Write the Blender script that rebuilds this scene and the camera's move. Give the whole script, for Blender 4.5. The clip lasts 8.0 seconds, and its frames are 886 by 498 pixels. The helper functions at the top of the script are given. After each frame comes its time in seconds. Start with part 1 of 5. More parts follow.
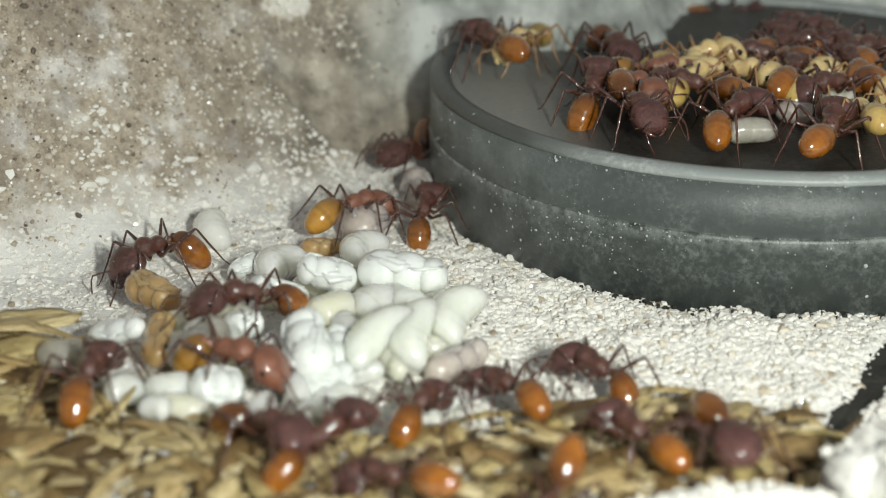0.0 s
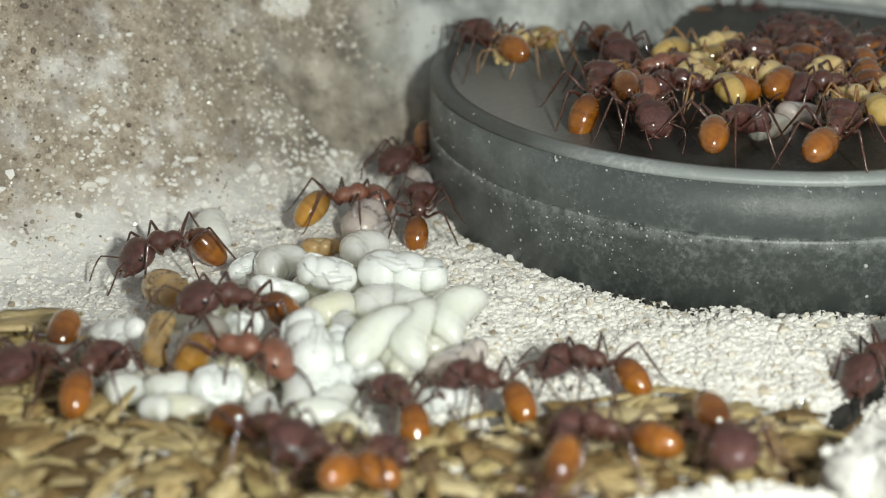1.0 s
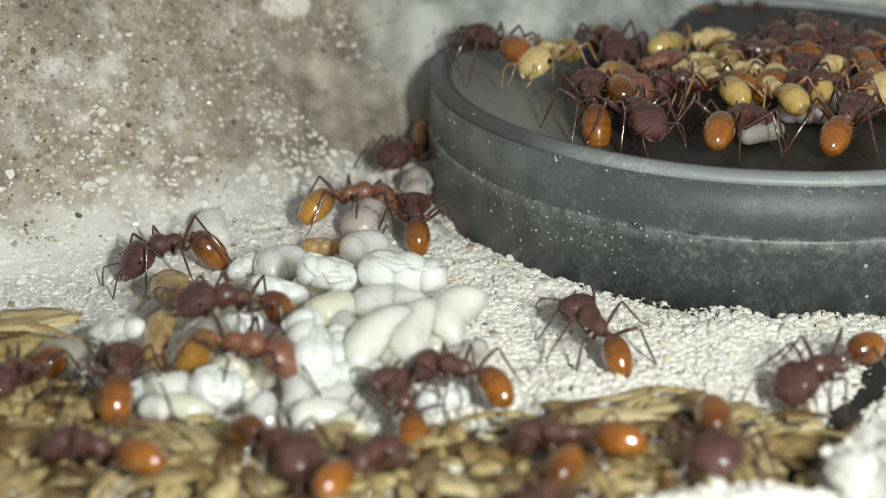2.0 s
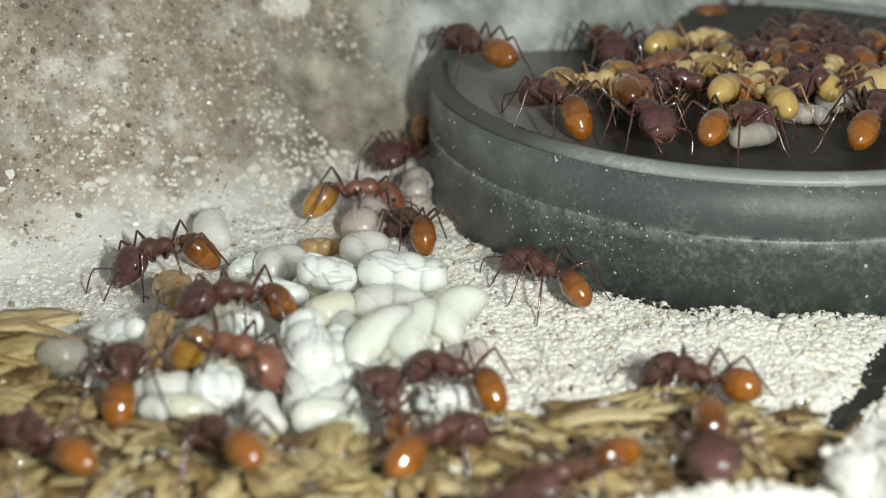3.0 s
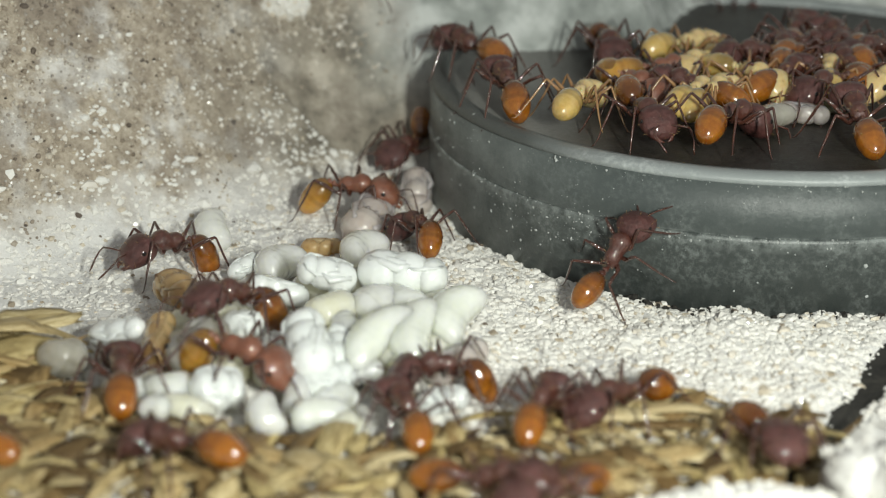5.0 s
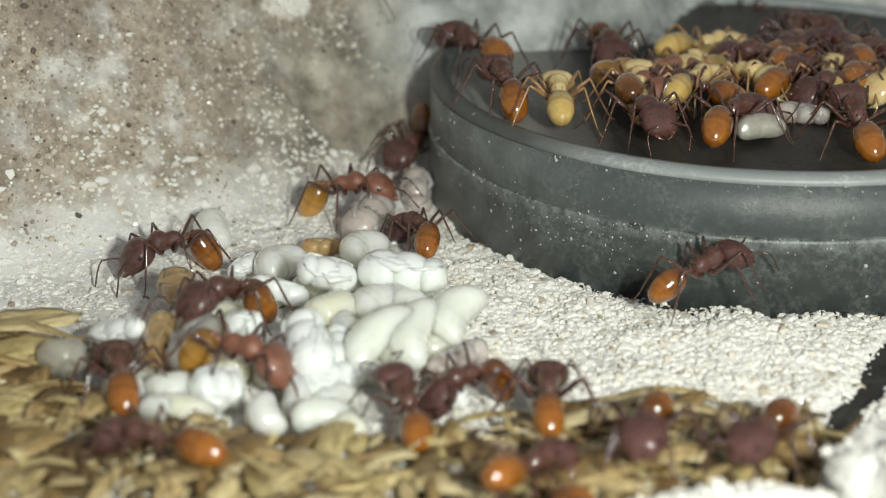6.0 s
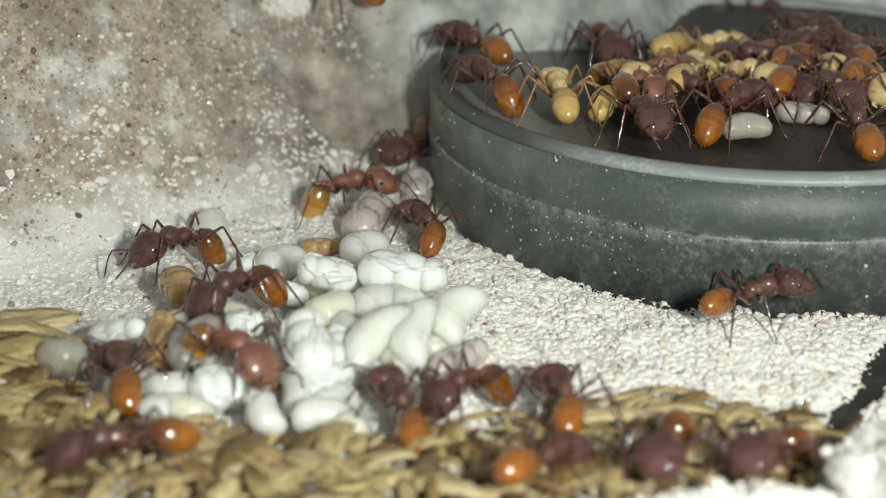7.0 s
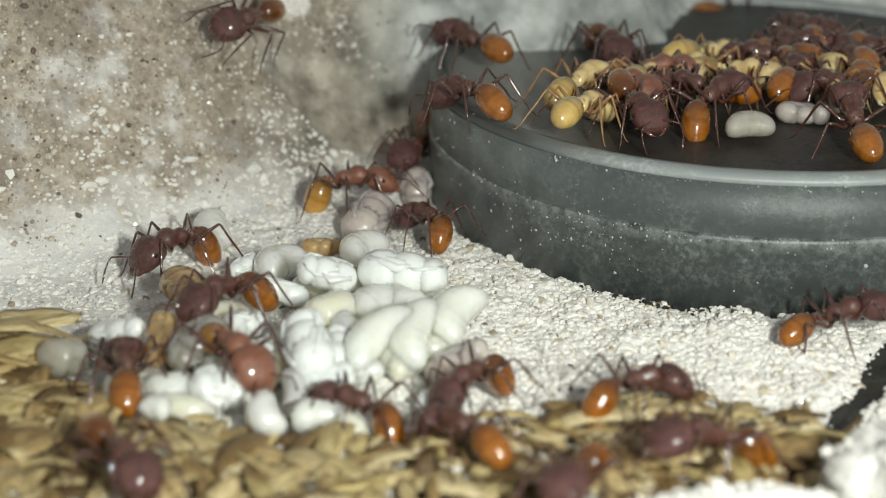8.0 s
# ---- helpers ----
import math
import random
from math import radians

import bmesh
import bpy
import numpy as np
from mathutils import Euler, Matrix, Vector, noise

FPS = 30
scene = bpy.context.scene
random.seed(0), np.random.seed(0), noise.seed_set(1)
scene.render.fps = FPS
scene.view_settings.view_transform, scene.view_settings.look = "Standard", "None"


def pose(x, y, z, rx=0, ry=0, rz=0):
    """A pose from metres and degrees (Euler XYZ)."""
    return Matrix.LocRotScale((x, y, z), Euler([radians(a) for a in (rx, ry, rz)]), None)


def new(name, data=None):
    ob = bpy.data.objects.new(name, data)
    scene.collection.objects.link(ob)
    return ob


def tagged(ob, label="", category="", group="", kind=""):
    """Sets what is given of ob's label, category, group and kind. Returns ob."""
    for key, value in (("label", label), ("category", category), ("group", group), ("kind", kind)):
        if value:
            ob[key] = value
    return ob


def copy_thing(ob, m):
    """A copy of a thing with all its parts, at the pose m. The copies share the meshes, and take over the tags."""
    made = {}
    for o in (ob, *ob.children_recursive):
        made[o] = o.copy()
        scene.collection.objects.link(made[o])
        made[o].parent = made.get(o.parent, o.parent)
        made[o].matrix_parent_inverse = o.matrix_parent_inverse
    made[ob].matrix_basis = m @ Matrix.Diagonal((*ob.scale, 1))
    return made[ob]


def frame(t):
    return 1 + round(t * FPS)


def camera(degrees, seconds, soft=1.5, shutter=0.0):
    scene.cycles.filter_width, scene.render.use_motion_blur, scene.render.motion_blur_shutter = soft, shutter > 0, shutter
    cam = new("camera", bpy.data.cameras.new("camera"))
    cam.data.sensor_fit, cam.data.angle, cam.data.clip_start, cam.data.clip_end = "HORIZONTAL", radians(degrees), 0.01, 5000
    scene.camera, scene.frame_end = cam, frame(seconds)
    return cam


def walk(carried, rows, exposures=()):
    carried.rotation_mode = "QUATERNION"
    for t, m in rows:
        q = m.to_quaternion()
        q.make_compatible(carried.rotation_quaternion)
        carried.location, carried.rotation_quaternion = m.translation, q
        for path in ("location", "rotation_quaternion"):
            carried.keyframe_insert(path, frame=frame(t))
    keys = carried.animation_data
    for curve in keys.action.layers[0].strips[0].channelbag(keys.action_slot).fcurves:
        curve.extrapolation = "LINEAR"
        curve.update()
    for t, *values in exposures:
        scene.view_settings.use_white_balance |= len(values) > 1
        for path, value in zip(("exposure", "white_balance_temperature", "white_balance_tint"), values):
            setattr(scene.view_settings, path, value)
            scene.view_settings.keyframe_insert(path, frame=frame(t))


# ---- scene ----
cam = camera(30, 8.0, soft=1.05)
walk(cam, [(0.0, pose(0, 0, 0.0481, 68, 0, 0)), (8.0, pose(0, 0, 0.0481, 68, 0, 0))])
# macro lens: a shallow depth of field on the brood
cam.data.dof.use_dof = True
cam.data.dof.focus_distance = 0.121
cam.data.dof.aperture_fstop = 33.0

MM = 0.001
# ---- light: the phone's pair of small white LEDs beside the lens, and a dim room ----
world = bpy.data.worlds.new("room")
scene.world = world
world.use_nodes = True
world.node_tree.nodes["Background"].inputs["Color"].default_value = (0.98, 0.99, 0.97, 1)
world.node_tree.nodes["Background"].inputs["Strength"].default_value = 0.24
for lx, lz in ((32.0, 48.0), (32.5, 58.0)):
    led = bpy.data.lights.new("led", "POINT")
    led.energy, led.shadow_soft_size, led.color = 0.29, 0.0035, (0.965, 1.0, 0.905)
    led_ob = new("led", led)
    led_ob.location = (lx * MM, 4 * MM, lz * MM)
scene.view_settings.exposure = 0.0


# ---- materials ----
def material(name, rough=0.5, **inputs):
    m = bpy.data.materials.new(name)
    m.use_nodes = True
    b = m.node_tree.nodes["Principled BSDF"]
    b.inputs["Roughness"].default_value = rough
    for key, value in inputs.items():
        b.inputs[key.replace("_", " ")].default_value = value
    return m, m.node_tree, b


def node(tree, kind, **values):
    n = tree.nodes.new(kind)
    for key, value in values.items():
        if key in n.inputs:
            n.inputs[key].default_value = value
    return n


def coords(tree, scale=(1, 1, 1)):
    """Object coordinates counted in millimetres."""
    c = tree.nodes.new("ShaderNodeTexCoord")
    m = tree.nodes.new("ShaderNodeMapping")
    m.inputs["Scale"].default_value = [1000 * s for s in scale]
    tree.links.new(c.outputs["Object"], m.inputs["Vector"])
    return m.outputs["Vector"]


def noise_tex(tree, vec, scale, detail=4.0, rough=0.55):
    n = node(tree, "ShaderNodeTexNoise", Scale=scale, Detail=detail, Roughness=rough)
    tree.links.new(vec, n.inputs["Vector"])
    return n.outputs["Fac"]


def ramp(tree, fac, stops):
    r = tree.nodes.new("ShaderNodeValToRGB")
    e = r.color_ramp.elements
    while len(e) < len(stops):
        e.new(0.5)
    for el, (p, c) in zip(e, stops):
        el.position = p
        el.color = (*c, 1) if len(c) == 3 else c
    tree.links.new(fac, r.inputs["Fac"])
    return r.outputs["Color"]


def mix(tree, fac, a, b, kind="MIX"):
    n = tree.nodes.new("ShaderNodeMix")
    n.data_type, n.blend_type = "RGBA", kind
    for sock, v in ((n.inputs[0], fac), (n.inputs[6], a), (n.inputs[7], b)):
        if hasattr(v, "links"):
            tree.links.new(v, sock)
        elif isinstance(v, (int, float)):
            sock.default_value = v
        else:
            sock.default_value = (*v, 1)
    return n.outputs[2]


def bump(tree, b, fac, strength, distance):
    n = node(tree, "ShaderNodeBump", Strength=strength, Distance=distance)
    tree.links.new(fac, n.inputs["Height"])
    tree.links.new(n.outputs["Normal"], b.inputs["Normal"])


def node_range(tree, value, low, high):
    n = tree.nodes.new("ShaderNodeMapRange")
    tree.links.new(value, n.inputs["Value"])
    n.inputs["From Min"].default_value, n.inputs["From Max"].default_value = low, high
    return n.outputs[0]


def grey(v):
    return (v, v, v)


def crust(t, v):
    """Where white crust covers the ochre sand."""
    return ramp(t, noise_tex(t, v, 0.2, 7, 0.68), ((0.5, grey(0)), (0.64, grey(0.8))))


def soiling(t, v):
    """Broad dirty patches on the slope."""
    return ramp(t, noise_tex(t, v, 0.13, 8, 0.72), ((0.47, grey(0)), (0.6, grey(0.85))))


def make_sand():
    m, t, b = material("sandy_plaster", 0.75)
    v = coords(t)
    fine = noise_tex(t, v, 2.6, 6, 0.7)
    coarse = noise_tex(t, v, 0.16, 5, 0.6)
    white = ramp(t, fine, ((0.22, (0.56, 0.55, 0.52)), (0.4, (0.78, 0.77, 0.75)), (0.75, (0.88, 0.87, 0.85))))
    mottle = noise_tex(t, v, 1.05, 8, 0.78)
    tan = ramp(t, mottle, ((0.3, (0.1, 0.08, 0.065)), (0.44, (0.34, 0.28, 0.21)), (0.58, (0.5, 0.43, 0.34)), (0.76, (0.72, 0.68, 0.6))))
    # ochre sand coats the upper part of the slope on its left side
    sep = t.nodes.new("ShaderNodeSeparateXYZ")
    t.links.new(v, sep.inputs[0])
    up = node(t, "ShaderNodeMapRange")
    t.links.new(sep.outputs["Z"], up.inputs["Value"])
    up.inputs["From Min"].default_value, up.inputs["From Max"].default_value = 1.0, 9.0
    side = node(t, "ShaderNodeMapRange")
    t.links.new(sep.outputs["X"], side.inputs["Value"])
    side.inputs["From Min"].default_value, side.inputs["From Max"].default_value = -1.0, -9.0
    both = t.nodes.new("ShaderNodeMath")
    both.operation = "MULTIPLY"
    t.links.new(up.outputs[0], both.inputs[0])
    t.links.new(side.outputs[0], both.inputs[1])
    add = t.nodes.new("ShaderNodeMath")
    add.operation = "ADD"
    t.links.new(both.outputs[0], add.inputs[0])
    t.links.new(coarse, add.inputs[1])
    mask = ramp(t, add.outputs[0], ((0.66, grey(0)), (0.86, grey(0.5)), (1.0, grey(0.95))))
    base = mix(t, mask, white, mix(t, crust(t, v), tan, white))
    # shade painted brownish on the slope beside the dish, and mottled grey plaster behind it
    shade_or_wet = mix(t, 1.0, node_range(t, sep.outputs["Y"], 121.0, 131.0), node_range(t, sep.outputs["X"], -22.0, -12.0), "MULTIPLY")
    shade_or_wet = mix(t, 1.0, shade_or_wet, node_range(t, sep.outputs["Z"], 0.4, 2.5), "MULTIPLY")
    shade_tone = ramp(t, noise_tex(t, v, 0.3, 6, 0.65), ((0.35, (0.17, 0.15, 0.12)), (0.5, (0.36, 0.32, 0.26)), (0.65, (0.58, 0.53, 0.45))))
    base = mix(t, shade_or_wet, base, shade_tone)
    back_grey = mix(t, 1.0, node_range(t, sep.outputs["Z"], 4.0, 9.0), node_range(t, sep.outputs["X"], -9.0, -2.0), "MULTIPLY")
    marble = ramp(t, noise_tex(t, v, 0.14, 6, 0.6), ((0.35, (0.2, 0.22, 0.21)), (0.5, (0.42, 0.45, 0.43)), (0.62, (0.66, 0.69, 0.67))))
    base = mix(t, back_grey, base, marble)
    stain = soiling(t, v)
    dirty = mix(t, mix(t, 1.0, stain, mask, "MULTIPLY"), base, mix(t, 0.65, base, (0.2, 0.16, 0.13)))
    vor = node(t, "ShaderNodeTexVoronoi", Scale=1.9)
    t.links.new(v, vor.inputs["Vector"])
    specks = ramp(t, vor.outputs["Distance"], ((0.06, grey(1)), (0.1, grey(0))))
    rare = ramp(t, noise_tex(t, v, 0.5, 3), ((0.64, grey(0)), (0.7, grey(0.8))))
    spots = mix(t, specks, grey(0), rare)
    t.links.new(mix(t, spots, dirty, (0.06, 0.05, 0.045)), b.inputs["Base Color"])
    bump(t, b, noise_tex(t, v, 2.2, 6, 0.75), 1.0, 0.0002)
    return m


def make_grain():
    m, t, b = material("sand_grain", 0.35)
    g = t.nodes.new("ShaderNodeNewGeometry")
    col = ramp(t, g.outputs["Random Per Island"], ((0.0, (0.1, 0.08, 0.07)), (0.015, (0.45, 0.38, 0.28)), (0.06, (0.68, 0.62, 0.52)), (0.16, (0.72, 0.7, 0.66)), (1.0, (0.83, 0.82, 0.78))))
    t.links.new(col, b.inputs["Base Color"])
    rough = ramp(t, g.outputs["Random Per Island"], ((0.0, grey(0.6)), (0.7, grey(0.5)), (0.8, grey(0.12)), (1.0, grey(0.1))))
    t.links.new(rough, b.inputs["Roughness"])
    return m


def make_tan_grain():
    m, t, b = material("ochre_grain", 0.4)
    g = t.nodes.new("ShaderNodeNewGeometry")
    col = ramp(t, g.outputs["Random Per Island"], ((0.0, (0.04, 0.03, 0.025)), (0.06, (0.2, 0.16, 0.12)), (0.4, (0.44, 0.38, 0.3)), (0.8, (0.62, 0.57, 0.49)), (1.0, (0.82, 0.79, 0.74))))
    col = mix(t, mix(t, 1.0, crust(t, coords(t)), grey(0.45), "MULTIPLY"), col, (0.8, 0.78, 0.74))
    col = mix(t, mix(t, 1.0, soiling(t, coords(t)), grey(0.75), "MULTIPLY"), col, (0.16, 0.13, 0.11))
    t.links.new(col, b.inputs["Base Color"])
    rough = ramp(t, g.outputs["Random Per Island"], ((0.0, grey(0.6)), (0.78, grey(0.5)), (0.84, grey(0.16)), (1.0, grey(0.1))))
    t.links.new(rough, b.inputs["Roughness"])
    return m


def make_plastic(name, dark, dusty, amount, rough, end_tone=None):
    m, t, b = material(name, rough)
    v = coords(t)
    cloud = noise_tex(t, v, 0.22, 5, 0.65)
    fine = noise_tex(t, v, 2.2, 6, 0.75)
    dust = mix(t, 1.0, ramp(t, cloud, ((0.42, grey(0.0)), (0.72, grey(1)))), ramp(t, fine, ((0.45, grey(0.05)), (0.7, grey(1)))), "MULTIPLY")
    # fine sand clings along the moulded line half way up
    sep = t.nodes.new("ShaderNodeSeparateXYZ")
    t.links.new(v, sep.inputs[0])
    line = ramp(t, node_range(t, sep.outputs["Z"], 2.0, 8.0), ((0.36, grey(0)), (0.54, grey(0.75)), (0.58, grey(0.1)), (0.64, grey(0))))
    smear = mix(t, 1.0, line, ramp(t, noise_tex(t, v, 0.9, 6, 0.75), ((0.4, grey(0)), (0.62, grey(1)))), "MULTIPLY")
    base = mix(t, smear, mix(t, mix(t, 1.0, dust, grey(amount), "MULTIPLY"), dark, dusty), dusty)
    # haze painted into the colour of the slope-side end, which faces away from light
    haze = mix(t, 1.0, node_range(t, sep.outputs["X"], -14.0, -27.0), ramp(t, noise_tex(t, v, 0.35, 6, 0.7), ((0.3, grey(0.1)), (0.7, grey(0.6)))), "MULTIPLY")
    base = mix(t, haze, base, dusty)
    if end_tone:
        # the rim's pale tone ends towards the slope; the tray there gets painted-in light
        base = mix(t, node_range(t, sep.outputs["X"], -13.5, -20.5), base, end_tone)
    t.links.new(base, b.inputs["Base Color"])
    t.links.new(ramp(t, fine, ((0.3, grey(rough * 0.7)), (0.7, grey(rough * 1.4)))), b.inputs["Roughness"])
    bump(t, b, fine, 0.25, 0.0002)
    return m


def make_chitin(name, dark, light, rough=0.28, sss=0.0, radius=(1.0, 0.4, 0.15), bands=False, relief=0.12, coat=0.35):
    m, t, b = material(name, rough)
    v = coords(t)
    n = noise_tex(t, v, 1.8, 5, 0.7)
    col = ramp(t, n, ((0.3, dark), (0.7, light)))
    if bands:
        # each plate has a darker hind edge, and the first plate is browner
        sep = t.nodes.new("ShaderNodeSeparateXYZ")
        t.links.new(v, sep.inputs[0])
        w = node(t, "ShaderNodeTexWave", Scale=0.22, Distortion=0.5)
        t.links.new(v, w.inputs["Vector"])
        brown = tuple(c * 0.42 for c in dark)
        col = mix(t, ramp(t, w.outputs["Fac"], ((0.0, grey(0.4)), (0.22, grey(0)))), col, brown)
        front = node(t, "ShaderNodeMapRange")
        t.links.new(sep.outputs["X"], front.inputs["Value"])
        front.inputs["From Min"].default_value, front.inputs["From Max"].default_value = -2.0, 0.0
        col = mix(t, ramp(t, front.outputs[0], ((0.25, grey(0)), (0.8, grey(0.9)))), col, brown)
    t.links.new(col, b.inputs["Base Color"])
    b.inputs["Subsurface Weight"].default_value = sss
    b.inputs["Subsurface Radius"].default_value = radius
    b.inputs["Subsurface Scale"].default_value = 0.0011
    b.inputs["Coat Weight"].default_value = coat
    b.inputs["Coat Roughness"].default_value = 0.07
    b.inputs["Coat IOR"].default_value = 1.65
    bump(t, b, noise_tex(t, v, 4.5, 5, 0.7), relief, 0.00016)
    return m


def make_wax(name, a, c, rough=0.22, sss=1.0, clear=0.0):
    """Moist translucent brood skin."""
    m, t, b = material(name, rough)
    v = coords(t)
    t.links.new(ramp(t, noise_tex(t, v, 0.8, 4, 0.6), ((0.3, a), (0.7, c))), b.inputs["Base Color"])
    b.inputs["Subsurface Weight"].default_value = sss
    b.inputs["Subsurface Radius"].default_value = (1.0, 1.0, 0.86)
    b.inputs["Subsurface Scale"].default_value = 0.0024
    b.inputs["Transmission Weight"].default_value, b.inputs["IOR"].default_value = clear, 1.36
    b.inputs["Coat Weight"].default_value, b.inputs["Coat Roughness"].default_value = 1.0, 0.06
    b.inputs["Coat IOR"].default_value = 1.6
    bump(t, b, noise_tex(t, v, 1.4, 3, 0.5), 0.25, 0.00025)
    # wet skin: small uneven glints
    shade_or_wet = node(t, "ShaderNodeBump", Strength=1.0, Distance=0.0005)
    t.links.new(noise_tex(t, v, 1.0, 1, 0.5), shade_or_wet.inputs["Height"])
    t.links.new(shade_or_wet.outputs["Normal"], b.inputs["Coat Normal"])
    return m


def make_straw(name="dry_straw", pale=False):
    m, t, b = material(name, 0.5)
    v = coords(t, (0.35, 3.2, 3.2))
    n = noise_tex(t, v, 1.7, 5, 0.65)
    info = t.nodes.new("ShaderNodeObjectInfo")
    gold = ramp(t, n, ((0.3, (0.17, 0.12, 0.055)), (0.5, (0.46, 0.36, 0.2)), (0.72, (0.72, 0.63, 0.43))))
    hue = ramp(t, info.outputs["Random"], ((0.0, (0.16, 0.12, 0.07)), (0.15, (0.4, 0.31, 0.2)), (0.4, (0.8, 0.7, 0.52)), (0.7, (1, 1, 0.9)), (1.0, (0.95, 0.92, 0.66))))
    if pale:
        gold = ramp(t, n, ((0.3, (0.4, 0.31, 0.16)), (0.5, (0.62, 0.52, 0.32)), (0.72, (0.78, 0.7, 0.5))))
        hue = ramp(t, info.outputs["Random"], ((0.0, (0.75, 0.7, 0.6)), (1.0, (1, 1, 0.95))))
    t.links.new(mix(t, 1.0, gold, hue, "MULTIPLY"), b.inputs["Base Color"])
    bump(t, b, n, 0.6, 0.0002)
    return m


def make_chaff():
    m, t, b = material("chaff", 0.6)
    g = t.nodes.new("ShaderNodeNewGeometry")
    col = ramp(t, g.outputs["Random Per Island"], ((0.0, (0.025, 0.018, 0.01)), (0.16, (0.1, 0.07, 0.032)), (0.4, (0.32, 0.24, 0.12)), (0.75, (0.55, 0.45, 0.26)), (1.0, (0.76, 0.68, 0.48))))
    t.links.new(col, b.inputs["Base Color"])
    return m


WHITE, _, _ = material("glint_white", 0.3, Base_Color=(0.9, 0.91, 0.9, 1))
SAND, GRAIN, TAN_GRAIN = make_sand(), make_grain(), make_tan_grain()
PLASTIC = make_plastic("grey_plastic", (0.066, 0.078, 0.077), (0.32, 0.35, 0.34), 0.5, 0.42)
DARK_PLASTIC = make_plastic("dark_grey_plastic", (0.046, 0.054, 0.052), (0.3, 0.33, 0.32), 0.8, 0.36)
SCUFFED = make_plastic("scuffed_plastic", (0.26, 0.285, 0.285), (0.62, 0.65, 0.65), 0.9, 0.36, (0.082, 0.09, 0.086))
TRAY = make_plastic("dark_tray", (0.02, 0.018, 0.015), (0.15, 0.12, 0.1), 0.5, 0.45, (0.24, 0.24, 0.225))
DARK = make_chitin("red_brown_chitin", (0.042, 0.013, 0.009), (0.125, 0.041, 0.028), 0.28, 0, (1, 0.4, 0.2), False, 0.75, 0.7)
HEAD = make_chitin("maroon_chitin", (0.045, 0.015, 0.013), (0.135, 0.048, 0.042), 0.42, 0, (1, 0.4, 0.2), False, 1.0, 0.35)
RUSTY = make_chitin("rusty_chitin", (0.15, 0.052, 0.03), (0.27, 0.108, 0.064), 0.3, 0.15, (1, 0.4, 0.2), False, 0.55, 0.7)
AMBER = make_chitin("amber_gaster", (0.21, 0.062, 0.005), (0.36, 0.13, 0.01), 0.2, 0.28, (1.0, 0.36, 0.06), True, 0.02, 1.0)
HONEY = make_chitin("honey_gaster", (0.44, 0.21, 0.03), (0.58, 0.32, 0.06), 0.22, 0.5, (1.0, 0.45, 0.1), True, 0.02, 1.0)
YELLOW = make_chitin("pale_yellow_cuticle", (0.55, 0.39, 0.17), (0.75, 0.59, 0.32), 0.2, 0.5, (1.0, 0.6, 0.2))
PALE_GASTER = make_chitin("yellow_gaster", (0.5, 0.33, 0.09), (0.64, 0.47, 0.18), 0.2, 0.45, (1.0, 0.6, 0.15), True, 0.02, 1.0)
LIMB = make_chitin("leg_chitin", (0.03, 0.01, 0.007), (0.1, 0.034, 0.021), 0.16, 0, (1, 0.4, 0.2), False, 0.6, 1.0)
PALE_LIMB = make_chitin("pale_leg_chitin", (0.22, 0.11, 0.045), (0.38, 0.22, 0.1), 0.2, 0.1, (1, 0.5, 0.2), False, 0.3, 0.8)
BLACK = make_chitin("eye_black", (0.01, 0.008, 0.008), (0.02, 0.015, 0.015), 0.15)
DUST, _, _ = material("pale_dust", 0.6, Base_Color=(0.4, 0.42, 0.41, 1))
HAIR, _, _ = material("pale_bristle", 0.2, Base_Color=(0.5, 0.33, 0.16, 1))
LARVA = make_wax("larva_wax", (0.76, 0.8, 0.69), (0.86, 0.89, 0.8), 0.22, 1.0, 0.06)
CREAM = make_wax("cream_larva_wax", (0.77, 0.75, 0.55), (0.85, 0.84, 0.68), 0.22, 1.0, 0.06)
PUPA = make_wax("pupa_wax", (0.82, 0.86, 0.83), (0.89, 0.92, 0.9), 0.28, 0.35)
CLEAR = make_wax("glassy_larva_skin", (0.8, 0.81, 0.73), (0.9, 0.91, 0.85), 0.25, 1.0, 0.12)
PALE = make_wax("pale_grey_pupa_skin", (0.52, 0.49, 0.42), (0.66, 0.63, 0.55), 0.2, 1.0, 0.45)
GLASSY = make_wax("pinkish_pupa_skin", (0.6, 0.5, 0.45), (0.74, 0.66, 0.6), 0.25, 1.0, 0.2)
TAN_SKIN = make_wax("tan_pupa_skin", (0.5, 0.3, 0.12), (0.68, 0.45, 0.21), 0.25, 0.8, 0.25)
STRAW, PALE_STRAW, CHAFF = make_straw(), make_straw("pale_straw", True), make_chaff()
# black for the real soil crumbs and for the painted shade strip
SOIL_SHADE = make_plastic("black_soil_and_shade", (0.018, 0.017, 0.015), (0.12, 0.11, 0.09), 0.6, 0.8)


# ---- mesh helpers, all in millimetres ----
def part(name, bm, mat, parent=None, label="", loc=(0, 0, 0), smooth=True):
    me = bpy.data.meshes.new(name)
    bmesh.ops.scale(bm, vec=(MM, MM, MM), verts=bm.verts)
    bmesh.ops.recalc_face_normals(bm, faces=bm.faces)
    bm.to_mesh(me)
    bm.free()
    if smooth:
        me.polygons.foreach_set("use_smooth", [True] * len(me.polygons))
    me.materials.append(mat)
    ob = new(name, me)
    ob.location = [c * MM for c in loc]
    if parent:
        ob.parent = parent
    if label:
        ob["label"] = label
    return ob


def at(x, y, z, rx=0, ry=0, rz=0):
    return pose(x * MM, y * MM, z * MM, rx, ry, rz)


